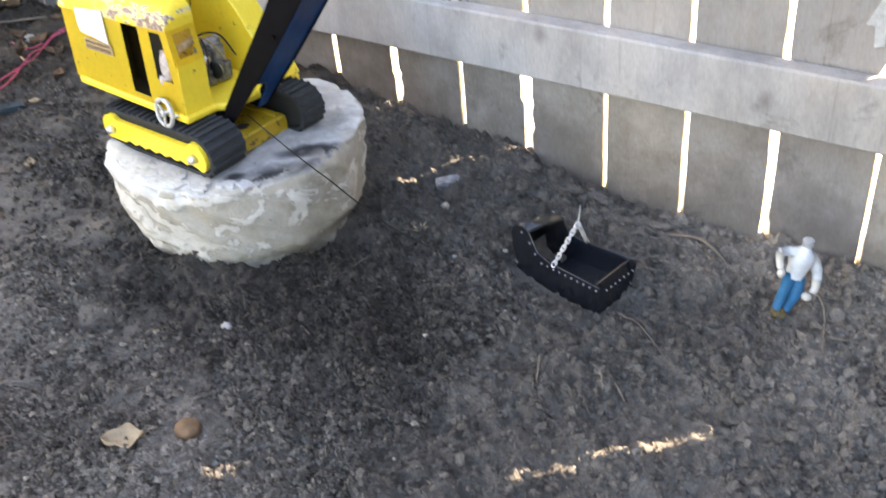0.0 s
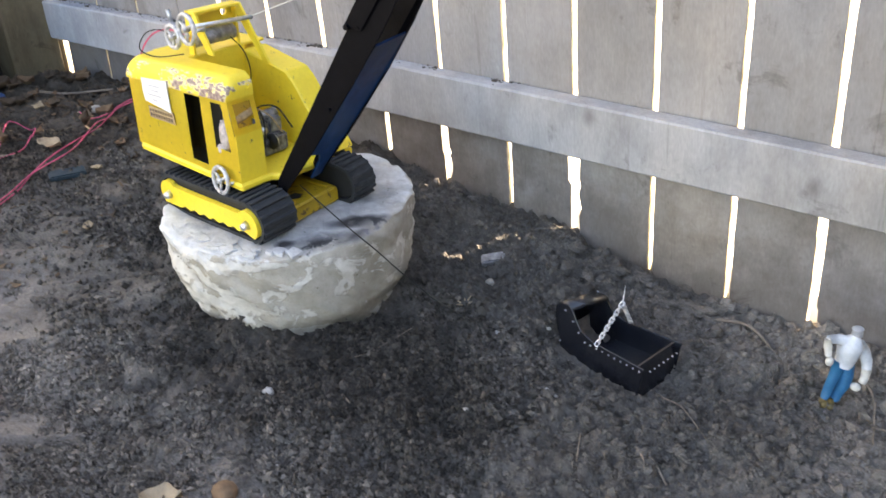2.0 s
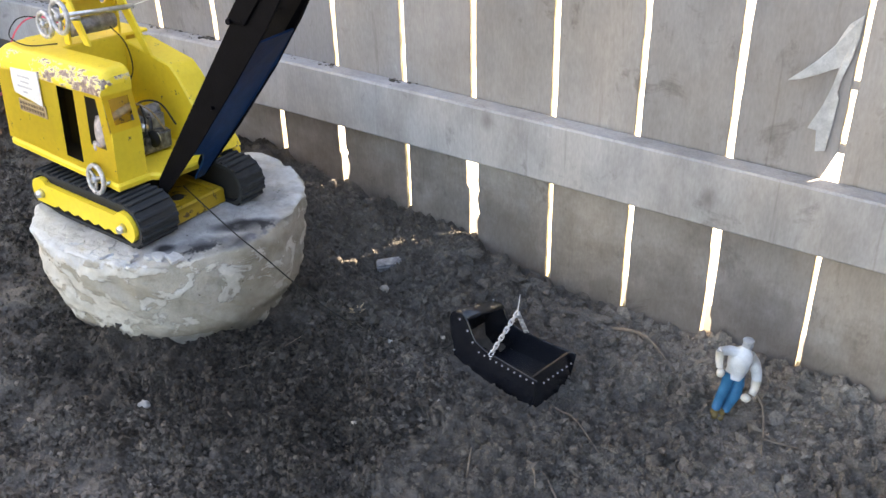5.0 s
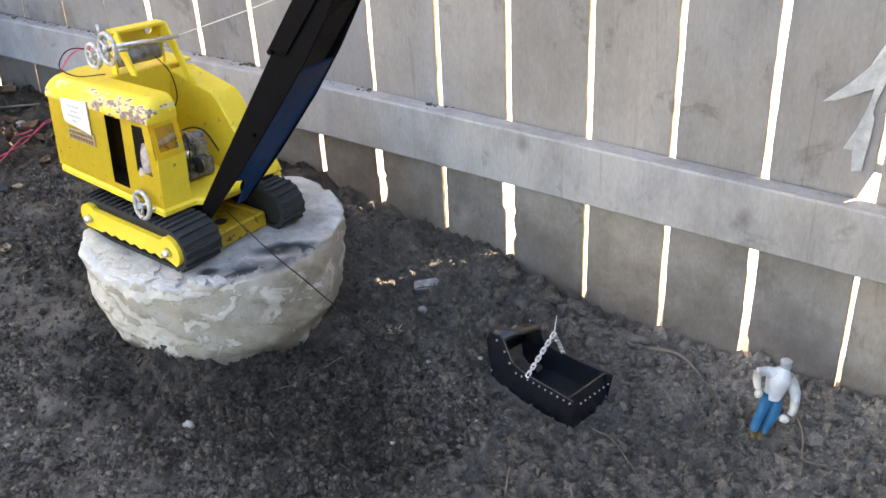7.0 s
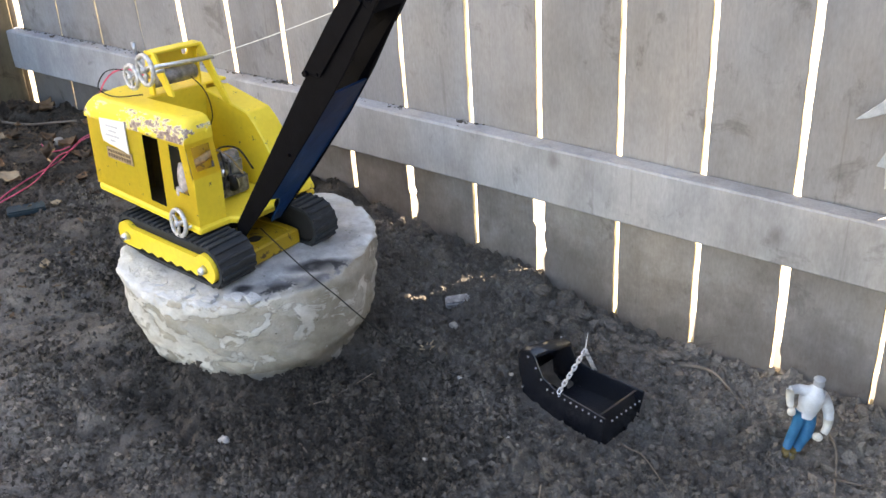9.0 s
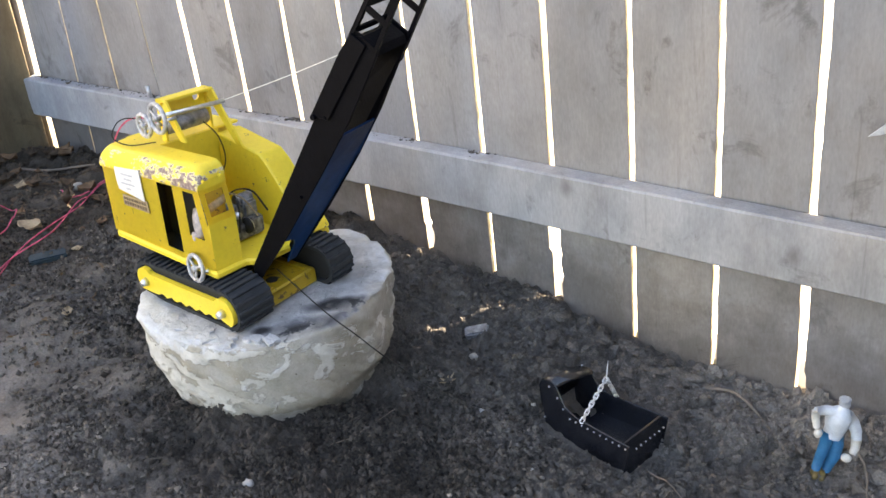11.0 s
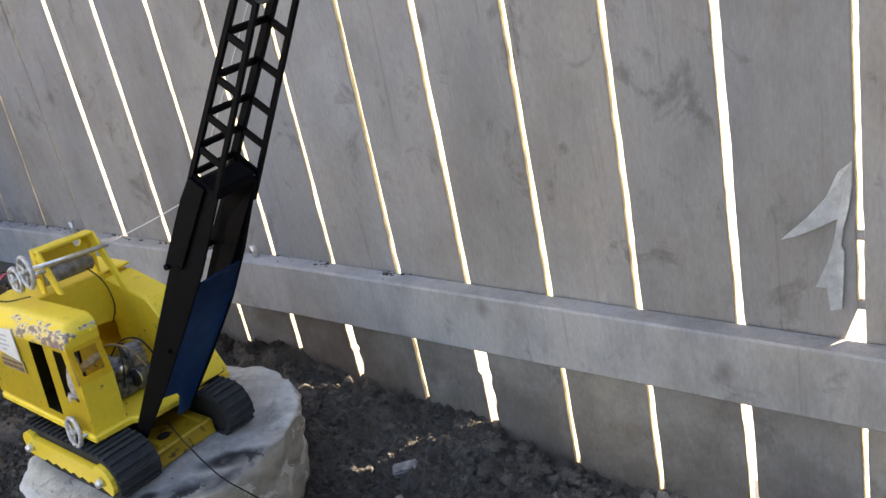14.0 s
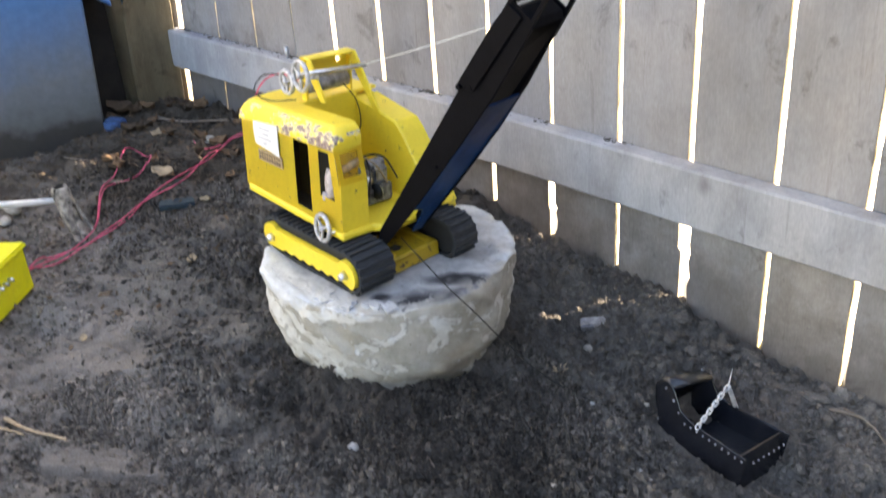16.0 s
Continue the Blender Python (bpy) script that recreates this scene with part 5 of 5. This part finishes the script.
    limb([p(0.0465, 0.067, -0.005), p(0.043, 0.055, -0.010), p(0.0381, 0.048, -0.014)], [0.0072, 0.0062, 0.005], 3)
    lump(p(0.029, 0.0446, -0.016), (0.0075, 0.006, 0.0065), 3)
    lump(p(0.028, 0.1265, 0.003), (0.008, 0.008, 0.0095), 4)
    lump(p(0.028, 0.134, 0.003), (0.0085, 0.0085, 0.0035), 4)
    ob = part("toy_figure", bm, [SHIRT, JEANS, BOOT, PALM, HAT], None, "", True)
    tagged(ob, "small plastic toy figure in white shirt and blue trousers", "toy figure")


figure()


# ---- loose bits on the ground ----
def twig(points, r, label="thin dry brown twig lying on soil", mat=None):
    pts = [(x, y, gz(x, y) + 0.8 * r + lift) for x, y, lift in points]
    c = curve(pts, 6)
    rr = [r * (1 - 0.5 * i / len(c)) for i in range(len(c))]
    ob = part("twig", tube(bmesh.new(), c, rr, 7), mat or STRAW, None, "", True)
    tagged(ob, label, "twig", "dry twigs")


twig([(-0.539, 1.305, 0.004), (-0.475, 1.296, 0.012), (-0.405, 1.250, 0.002)], 0.0034, "thick dry brown twig beside the fence")
twig([(-0.550, 1.072, 0.002), (-0.515, 1.065, 0.006), (-0.483, 1.051, 0.004), (-0.425, 1.012, 0.002)], 0.0018)
twig([(-0.500, 0.932, 0.004), (-0.471, 0.927, 0.006), (-0.442, 0.911, 0.002)], 0.0026)
twig([(-0.497, 0.930, 0.002), (-0.480, 0.915, 0.002), (-0.470, 0.900, 0.001)], 0.0018)
twig([(-0.549, 0.855, 0.003), (-0.571, 0.904, 0.003)], 0.0016)
twig([(-0.739, 0.710, 0.003), (-0.673, 0.718, 0.003)], 0.0016)
twig([(-0.284, 1.255, 0.006), (-0.258, 1.222, 0.008), (-0.234, 1.130, 0.004)], 0.0024)
twig([(-0.245, 1.165, 0.004), (-0.19, 1.19, 0.004)], 0.0018)
twig([(-0.887, 0.758, 0.004), (-0.863, 0.748, 0.004)], 0.0022)
twig([(-0.860, 0.934, 0.003), (-0.830, 0.922, 0.003)], 0.0018)
twig([(-0.935, 0.810, 0.004), (-0.915, 0.852, 0.006), (-0.902, 0.90, 0.006), (-0.898, 0.982, 0.004)], 0.0010)
twig([(-1.394, 0.372, 0.008), (-1.317, 0.379, 0.012), (-1.255, 0.405, 0.010)], 0.0035, "pale split stick lying on soil", PALE)
twig([(-1.382, 0.352, 0.008), (-1.300, 0.365, 0.010)], 0.0025, "pale split stick lying on soil", PALE)
twig([(-2.05, 0.86, 0.004), (-1.95, 0.93, 0.006), (-1.88, 1.00, 0.004)], 0.0035)
twig([(-2.30, 0.86, 0.004), (-2.22, 0.895, 0.006), (-2.12, 0.90, 0.004)], 0.002)
twig([(-2.30, 1.18, 0.006), (-2.23, 1.215, 0.012), (-2.16, 1.275, 0.010), (-2.05, 1.29, 0.006)], 0.004, "thick dry brown twig beside the fence")


ROT = plain("rotting_leaf", (0.085, 0.055, 0.035), 0.85, 0, 0.4, 40)


def leaf(x, y, size, turn, mat, label, lift=0.002, curl=0.3):
    """A dry curled leaf with a midrib fold and a wavy rim."""
    bm = bmesh.new()
    n, rows = 9, []
    for i in range(n + 1):
        t = i / n
        w = 0.36 * math.sin(math.pi * min(1, t * 1.04)) ** 0.8 * (1 + 0.25 * math.sin(11 * t + turn))
        row = []
        for j in range(-2, 3):
            k = j / 2
            row.append(bm.verts.new((t - 0.5, w * k, curl * (abs(k) * 0.22 + 0.5 * (t - 0.45) ** 2) + 0.04 * math.sin(9 * t + 3 * k + turn))))
        rows.append(row)
    for p, q in zip(rows, rows[1:]):
        for j in range(4):
            bm.faces.new((p[j], q[j], q[j + 1], p[j + 1]))
    bmesh.ops.remove_doubles(bm, verts=bm.verts, dist=1e-4)
    ext = bmesh.ops.solidify(bm, geom=bm.faces[:], thickness=0.02)
    bmesh.ops.recalc_face_normals(bm, faces=bm.faces)
    moved(bm, pose(x, y, gz(x, y) + lift, 8 * math.sin(turn), 8 * math.cos(turn), math.degrees(turn)) @ Matrix.Scale(size, 4))
    tagged(part("dry_leaf", bm, mat, None, "", True), label, "leaf", "dry leaves")


leaf(-0.922, 0.458, 0.052, 0.75, PALE, "pale brown curled dry leaf on soil", 0.006, 0.8)
leaf(-1.886, 0.955, 0.055, 0.4, PALE, "large pale crumpled dry leaf on soil", 0.008, 0.9)
leaf(-2.145, 1.09, 0.035, 2.2, PALE, "pale dry leaf on soil", 0.006, 0.6)
# mostly the darkest leaf colour, standing in for the shed's shadow here
for k in range(46):
    a, b = random.random(), random.random()
    x, y = -2.42 + 0.66 * a, 1.32 - 0.40 * b ** 1.4
    leaf(x, y, random.uniform(0.018, 0.045), random.uniform(0, 6.2), random.choice((DRY, ROT, ROT, ROT, ROT, DRY)), "brown crumpled dry leaf in the fence corner", random.uniform(0.003, 0.012), random.uniform(0.8, 2.2))
for k in range(14):
    x, y = random.uniform(-2.15, -1.5), random.uniform(0.55, 1.2)
    leaf(x, y, random.uniform(0.012, 0.028), random.uniform(0, 6.2), random.choice((DRY, ROT, PALE)), "small brown dry leaf on soil", 0.004, random.uniform(0.4, 1.0))


PEBBLE = plain("pale_pebble", (0.36, 0.35, 0.34), 0.9, 0, 0.2, 120)


# dead leaves caught upright between post and shed
for x, y, s, a in ((-2.395, 1.13, 0.075, 0.5), (-2.37, 1.16, 0.05, 2.1), (-2.38, 1.10, 0.045, 3.3), (-2.36, 1.19, 0.04, 4.0)):
    leaf(x, y, s, a, random.choice((DRY, ROT)), "large brown dead leaf caught in the fence corner", 0.012, 1.3)

# crumbled leaf litter and straw
lit = bmesh.new()
for k in range(1500):
    x, y = random.uniform(-2.42, -1.45), random.uniform(0.5, 1.33)
    if random.random() > (0.15 + 0.85 * max(0.0, min(1.0, (y - x - 2.75) / 0.6))):
        continue
    l, w, a = random.uniform(0.004, 0.016), random.uniform(0.0012, 0.005), random.uniform(0, 6.28)
    m = pose(x, y, gz(x, y) + random.uniform(0.001, 0.005), random.uniform(-25, 25), random.uniform(-25, 25), math.degrees(a))
    q = [lit.verts.new(m @ Vector(p)) for p in ((-l, -w, 0), (l * 0.6, -w, 0.001), (l, w * 0.3, 0), (-l * 0.4, w, 0.001))]
    u = [lit.verts.new(v.co + Vector((0, 0, -0.0012))) for v in q]
    lit.faces.new(q)
    lit.faces.new(u[::-1])
    for e in range(4):
        lit.faces.new((q[e], u[e], u[(e + 1) % 4], q[(e + 1) % 4]))
LITTER = plain("crumbled_leaves", (0.12, 0.08, 0.05), 0.9, 0, 0.5, 25)
tagged(part("leaf_litter", lit, LITTER), "crumbled brown leaf litter and straw on soil", "leaf litter", kind="stuff")


def stone(x, y, s, mat, label, name="stone"):
    ob = part(name, ball(bmesh.new(), (x, y, gz(x, y) + 0.6 * s + 0.002), (s, 0.8 * s, 0.65 * s), 2, 0.45), mat, None, "", True)
    tagged(ob, label, "stone", "loose stones")


stone(-0.974, 0.694, 0.009, PEBBLE, "small whitish pebble in dark soil")
stone(-2.02, 1.16, 0.016, STONE, "grey pebble in leaf litter")
stone(-2.00, 0.665, 0.022, STONE, "grey rounded stone on soil")
stone(-1.985, 0.640, 0.014, STONE, "grey rounded stone on soil")
def clod(x, y, s):
    """A broken lump of hard soil."""
    bm = bmesh.new()
    made = bmesh.ops.create_icosphere(bm, subdivisions=4, radius=1.0)
    for v in made["verts"]:
        n = v.co.copy()
        k = 0.55 + 0.75 * float(lattice(n.x + 3 * x, n.y + n.z, 0.9, 51)) + 0.30 * float(lattice(n.x + n.z, n.y + 5 * x, 0.3, 52)) - 0.15
        v.co = Vector((x, y, gz(x, y))) + Vector((1.3 * n.x, 0.8 * n.y, 0.55 * n.z)) * s * k
    tagged(part("clod", bm, CLOD, None), "hard dark clod of soil by the fence", "soil", "clods by the fence")


for x, y, s in ((-0.715, 1.29, 0.018), (-0.625, 1.28, 0.024), (-0.575, 1.305, 0.028), (-0.53, 1.31, 0.022), (-0.68, 1.315, 0.02), (-0.80, 1.30, 0.016)):
    clod(x, y, s)
stone(-0.882, 1.138, 0.009, STONE, "grey pebble in dark soil")
for k in range(14):
    x, y = random.uniform(-1.1, -0.25), random.uniform(0.5, 1.22)
    if math.hypot(x + 1.115, y - 0.91) > 0.23:
        stone(x, y, random.uniform(0.0025, 0.0048), random.choice((STONE, PEBBLE)), "tiny pale pebble in dark soil")
nut = ball(bmesh.new(), (-0.872, 0.518, gz(-0.872, 0.518) + 0.008), (0.018, 0.016, 0.013), 3, 0.10)
tagged(part("dry_nut", nut, DRY, None, "", True), "brown dried nut husk on soil", "nut")
bm = box(bmesh.new(), (-0.022, -0.012, -0.006), (0.022, 0.012, 0.009), 0.003, 2)
moved(bm, pose(-0.920, 1.205, gz(-0.92, 1.205) + 0.008, 14, -6, 35))
tagged(part("metal_offcut", bm, GREY, None), "small bright metal offcut half buried in soil", "metal scrap")


def sprig(x, y):
    bm = bmesh.new()
    for k in range(7):
        a = random.uniform(0, 6.28)
        d = Vector((math.cos(a), math.sin(a), 0.5)) * random.uniform(0.008, 0.018)
        p = Vector((x, y, gz(x, y)))
        tube(bm, [p, p + d * 0.6, p + d], [0.0012, 0.0016, 0.0004], 5)
    tagged(part("dry_sprig", bm, PALE), "pale dry sprig of weed in soil", "weed")


sprig(-0.868, 1.042)

# ---- left side: battery box, stake, rod, wires, shed ----
b0 = Vector((-1.655, 0.512, gz(-1.655, 0.512) + 0.008))
bx = thing("battery_box", b0, "bright yellow plastic battery box with wires on soil", "battery box")
turn = Matrix.Translation(b0) @ Matrix.Rotation(radians(38), 4, "Z")
case = plain("yellow_plastic", (0.80, 0.74, 0.02), 0.35, 0, 0.06)
part("case", moved(box(bmesh.new(), (-0.20, -0.075, -0.006), (0.0, 0.075, 0.085), 0.008, 3), turn), case, bx)
part("lid_lip", moved(box(bmesh.new(), (-0.204, -0.079, 0.078), (0.004, 0.079, 0.088), 0.004, 2), turn), case, bx)
for k in range(3):
    part("panel_mark", moved(box(bmesh.new(), (-0.13 + 0.035 * k, -0.045, 0.0865), (-0.108 + 0.035 * k, 0.03, 0.089), 0.0005), turn), DARK, bx, "dark printed panel")
for k in range(4):
    part("terminal", moved(rod(bmesh.new(), (0.0, -0.045 + 0.016 * k, 0.052), (0.010, -0.045 + 0.016 * k, 0.052), 0.0035, None, 10), turn), STEEL, bx, "bright terminal screw", True)

stake_at = Vector((-1.800, 0.712, gz(-1.8, 0.712)))
STAKE = plain("grey_stick_wood", (0.26, 0.235, 0.21), 0.9, 0, 0.95, 75, 0.8, 90)
bm = tube(bmesh.new(), [stake_at + Vector(p) for p in ((-0.004, 0, -0.04), (-0.008, 0, 0.02), (-0.014, -0.005, 0.06), (-0.020, -0.008, 0.108), (-0.021, -0.009, 0.116), (-0.021, -0.009, 0.118))], [0.010, 0.012, 0.0155, 0.0175, 0.0165, 0.010], 11)
tube(bm, [stake_at + Vector(p) for p in ((0.010, 0.006, -0.04), (0.006, 0.004, 0.03), (-0.006, -0.002, 0.085))], [0.008, 0.008, 0.004], 7)
tube(bm, [stake_at + Vector(p) for p in ((0.022, 0.018, 0.028), (0.012, 0.012, 0.06), (-0.008, 0.002, 0.10))], [0.002, 0.003, 0.003], 6)
for v in bm.verts:
    v.co += 0.005 * Vector((lattice(v.co.x + v.co.z, v.co.y, 0.02, 41) - 0.5, lattice(v.co.x, v.co.y + v.co.z, 0.02, 42) - 0.5, 0))
tagged(part("wooden_stake", bm, STAKE, None, "", True), "short split grey wooden stake driven into soil", "stake")
bm = rod(bmesh.new(), stake_at + Vector((-0.028, -0.012, 0.088)), stake_at + Vector((-0.30, -0.42, 0.125)), 0.0065, None, 12)
tagged(part("white_rod", bm, WHITE, None, "", True), "thin white plastic rod leaning on the stake", "rod")
bm = box(bmesh.new(), (-0.036, -0.017, -0.006), (0.036, 0.017, 0.006), 0.003, 2)
moved(bm, pose(-1.765, 0.91, gz(-1.765, 0.91) + 0.006, 4, 3, 62))
tagged(part("plastic_scrap", bm, plain("dark_blue_plastic", (0.014, 0.034, 0.050), 0.6), None), "dark blue flat plastic scrap on soil", "plastic scrap")
bm = box(bmesh.new(), (-0.026, -0.02, -0.005), (0.026, 0.02, 0.026), 0.006, 2)
moved(bm, pose(-2.345, 1.085, gz(-2.345, 1.085), 5, 3, 30))
tagged(part("plastic_scrap", bm, plain("dirty_blue_plastic", (0.04, 0.10, 0.24), 0.5, 0, 0.5, 60), None), "bright blue plastic scrap in leaf litter", "plastic scrap")


def wire(points, label):
    pts = [(x, y, max(gz(x, y), float(base_height(x, y))) + 0.006 + l) for x, y, l in points]
    tagged(part("red_wire", tube(bmesh.new(), curve(pts, 6), 0.0015, 6), WIRE, None, "", True), label, "wire", "red wires")


main = [(-1.700, 0.548, 0.03), (-1.742, 0.580, 0.010), (-1.739, 0.608, 0.004), (-1.749, 0.646, 0.003), (-1.768, 0.702, 0.005), (-1.771, 0.758, 0.004), (-1.801, 0.818, 0.004), (-1.826, 0.872, 0.006), (-1.841, 0.928, 0.006), (-1.879, 1.008, 0.004), (-1.926, 1.098, 0.004), (-1.964, 1.163, 0.008), (-2.00, 1.215, 0.012), (-1.93, 1.24, 0.02), (-1.75, 1.20, 0.03), (-1.52, 1.09, 0.08), (-1.40, 0.99, 0.20), (-1.36, 0.96, 0.29)]
wire(main, "red insulated wire trailing over soil to the crane")
wire([(-1.705, 0.555, 0.028), (-1.765, 0.610, 0.008), (-1.776, 0.637, 0.004), (-1.773, 0.675, 0.004), (-1.760, 0.700, 0.008), (-1.774, 0.741, 0.006), (-1.788, 0.798, 0.008), (-1.820, 0.868, 0.008), (-1.810, 0.936, 0.010), (-1.848, 0.995, 0.008), (-1.905, 1.084, 0.008), (-1.947, 1.144, 0.010), (-1.985, 1.205, 0.014), (-1.90, 1.23, 0.024), (-1.72, 1.18, 0.036), (-1.50, 1.07, 0.09), (-1.39, 0.98, 0.21), (-1.36, 0.955, 0.29)], "red insulated wire trailing over soil to the crane")
wire([(-1.700, 0.540, 0.032), (-1.752, 0.600, 0.004), (-1.765, 0.665, 0.007), (-1.780, 0.720, 0.008), (-1.828, 0.764, 0.006), (-1.894, 0.809, 0.006), (-1.945, 0.850, 0.010), (-1.954, 0.884, 0.010), (-1.986, 0.944, 0.008), (-1.994, 0.977, 0.010)], "looped red insulated wire on soil")
wire([(-1.790, 0.735, 0.010), (-1.828, 0.764, 0.010), (-1.917, 0.825, 0.012), (-2.007, 0.900, 0.014), (-2.072, 0.972, 0.012), (-2.062, 1.010, 0.014), (-2.015, 1.000, 0.010), (-1.994, 0.977, 0.006)], "looped red insulated wire on soil")
wire([(-1.955, 1.149, 0.010), (-1.962, 1.122, 0.008), (-2.000, 1.116, 0.006), (-2.032, 1.125, 0.010)], "short curled red wire end on soil")

shed = thing("play_shed", (-2.45, 0.7, 0.13), "faded blue plastic play shed with dirty lower wall", "shed")
wall_shape = [(1.06, 0.08), (1.085, 0.508), (0.62, 0.912), (0.20, 0.56), (0.20, 0.08)]
SHED = material("faded_blue_plastic", 0.5)
t = SHED.node_tree
sep = t.nodes.new("ShaderNodeSeparateXYZ")
t.links.new(coords(t), sep.inputs[0])
level = math_node(t, "ADD", sep.outputs[2], math_node(t, "MULTIPLY", tex(t, 12.0, 5.0), 0.12))
dirt = ramp(t, level, [(0.245, (0.050, 0.047, 0.045)), (0.27, (0.12, 0.127, 0.13)), (0.36, (0.16, 0.18, 0.205)), (0.56, (0.065, 0.18, 0.39))])
colour(SHED, mixed(t, 1.0, dirt, ramp(t, tex(t, 50.0, 5.0), [(0.3, (0.85,) * 3), (0.7, (1.05,) * 3)]), "MULTIPLY"))
slant = Matrix.Translation((-2.36, 1.06, 0)) @ Matrix.Rotation(radians(-10), 4, "Z") @ Matrix.Translation((2.36, -1.06, 0))
part("gable_wall", moved(prism(bmesh.new(), wall_shape, -2.40, -2.36, "x", 0.006), slant), SHED, shed)
part("side_wall", moved(box(bmesh.new(), (-3.0, 1.03, 0.05), (-2.40, 1.06, 0.48), 0.004), slant), SHED, shed)
# added dark sheet, stands in for deep shade between shed and post
part("shade_panel", box(bmesh.new(), (-2.50, 1.045, 0.02), (-2.48, 1.20, 0.47), 0.003), plain("dark_shade_filler", (0.025, 0.02, 0.017), 0.8, 0, 0.4, 20), shed, "added dark filler for the deep shade between shed and post")
part("roof_panel", moved(prism(bmesh.new(), [(1.15, 0.455), (1.15, 0.475), (0.62, 0.945), (0.62, 0.915)], -3.0, -2.358, "x", 0.004), slant), BIN, shed, "blue sloping roof panel")
part("roof_panel", moved(prism(bmesh.new(), [(0.10, 0.475), (0.10, 0.495), (0.62, 0.945), (0.62, 0.915)], -3.0, -2.358, "x", 0.004), slant), BIN, shed, "blue sloping roof panel")
SIDING = plain("white_siding", (0.46, 0.46, 0.46), 0.6, 0, 0.06, 3)
bm = box(bmesh.new(), (-3.30, -4.0, -0.2), (-3.15, 1.30, 3.2))
tagged(part("wall_west", bm, SIDING, None), "plain pale white outside wall", "wall", kind="structure")
# out of view, added only to cut the sky light from the east
bm = box(bmesh.new(), (3.06, -4.0, -0.2), (3.2, 1.30, 3.0))
tagged(part("light_block_east", bm, plain("blocker_brown", (0.16, 0.13, 0.10), 0.85, 0, 0.2, 4), None), "unseen plain brown wall added to block light from the east", "wall", kind="structure")

# splintered board edge and its torn sliver, screw heads in the rail
SPLINTER = plain("pale_split_wood", (0.60, 0.58, 0.56), 0.8, 0, 0.2, 60)
bm = prism(bmesh.new(), [(-0.323, 0.462), (-0.297, 0.485), (-0.277, 0.508), (-0.265, 0.537), (-0.2492, 0.551), (-0.2495, 0.521), (-0.254, 0.492), (-0.261, 0.466), (-0.264, 0.445), (-0.260, 0.437), (-0.262, 0.397), (-0.265, 0.360), (-0.277, 0.359), (-0.280, 0.390), (-0.291, 0.394), (-0.278, 0.426), (-0.271, 0.453), (-0.267, 0.479), (-0.290, 0.469), (-0.309, 0.463)], 1.3440, 1.3470, "y", 0.0006)
for v in bm.verts:
    v.co.y -= 0.55 * max(0.0, -0.268 - v.co.x)
part("splinter", bm, SPLINTER, fence, "pale torn splinter of wood at a board edge")
for z0, z1 in ((0.449, 0.461), (0.357, 0.370)):
    bm = box(bmesh.new(), (-0.254, 1.353, z0), (-0.234, 1.361, z1), 0.002)
    part("splinter", bm, PICKET, fence)
for x, z in ((-1.893, 0.353), (-1.30, 0.345)):
    bm = rod(bmesh.new(), (x, 1.333, z - 0.01), (x, 1.331, z + 0.022), 0.004, 0.006, 10)
    part("screw", bm, STEEL, fence, "bright screw standing in the rail", True)

# crumbs and moss on top of the rail
deb = bmesh.new()
for k in range(240):
    x = random.choice((random.uniform(-2.38, -1.7), random.uniform(-2.38, -1.2), random.choice((-1.577, -1.421, -1.122, -0.974, -1.88)) + random.gauss(-0.01, 0.016)))
    y = 1.3475 - abs(random.gauss(0, 0.010))
    s = random.uniform(0.0007, 0.0016) + 0.003 * random.random() ** 5
    ball(deb, (x, max(1.316, y), float(np.interp(x, (-2.40, -1.2, -0.27), (0.352, 0.341, 0.317))) + 0.2 * s), (1.7 * s, s, 0.6 * s), 1, 0.7)
tagged(part("rail_debris", deb, plain("dry_debris", (0.09, 0.08, 0.07), 0.95, 0, 0.5, 40)), "dark crumbs and moss lying on the fence rail", "debris", kind="stuff")

# sunlit ground on the far side
YARD = plain("pale_paving", (0.72, 0.69, 0.63), 0.9, 0, 0.15, 3)
bm = bmesh.new()
rows = []
for x in np.arange(-14, 10.1, 0.25):
    z = float(base_height(x, 1.36)) - 0.004
    rows.append([bm.verts.new(p) for p in ((x, 1.3720, z - 0.2), (x, 1.3720, z), (x, 1.40, z + 0.03), (x, 14, z + 0.03), (x, 14, z - 0.2))])
for p, q in zip(rows, rows[1:]):
    for j in range(4):
        bm.faces.new((p[j], q[j], q[j + 1], p[j + 1]))
bmesh.ops.recalc_face_normals(bm, faces=bm.faces)
tagged(part("pavement", bm, YARD, None), "pale sunlit paving beyond the fence", "pavement", kind="structure")
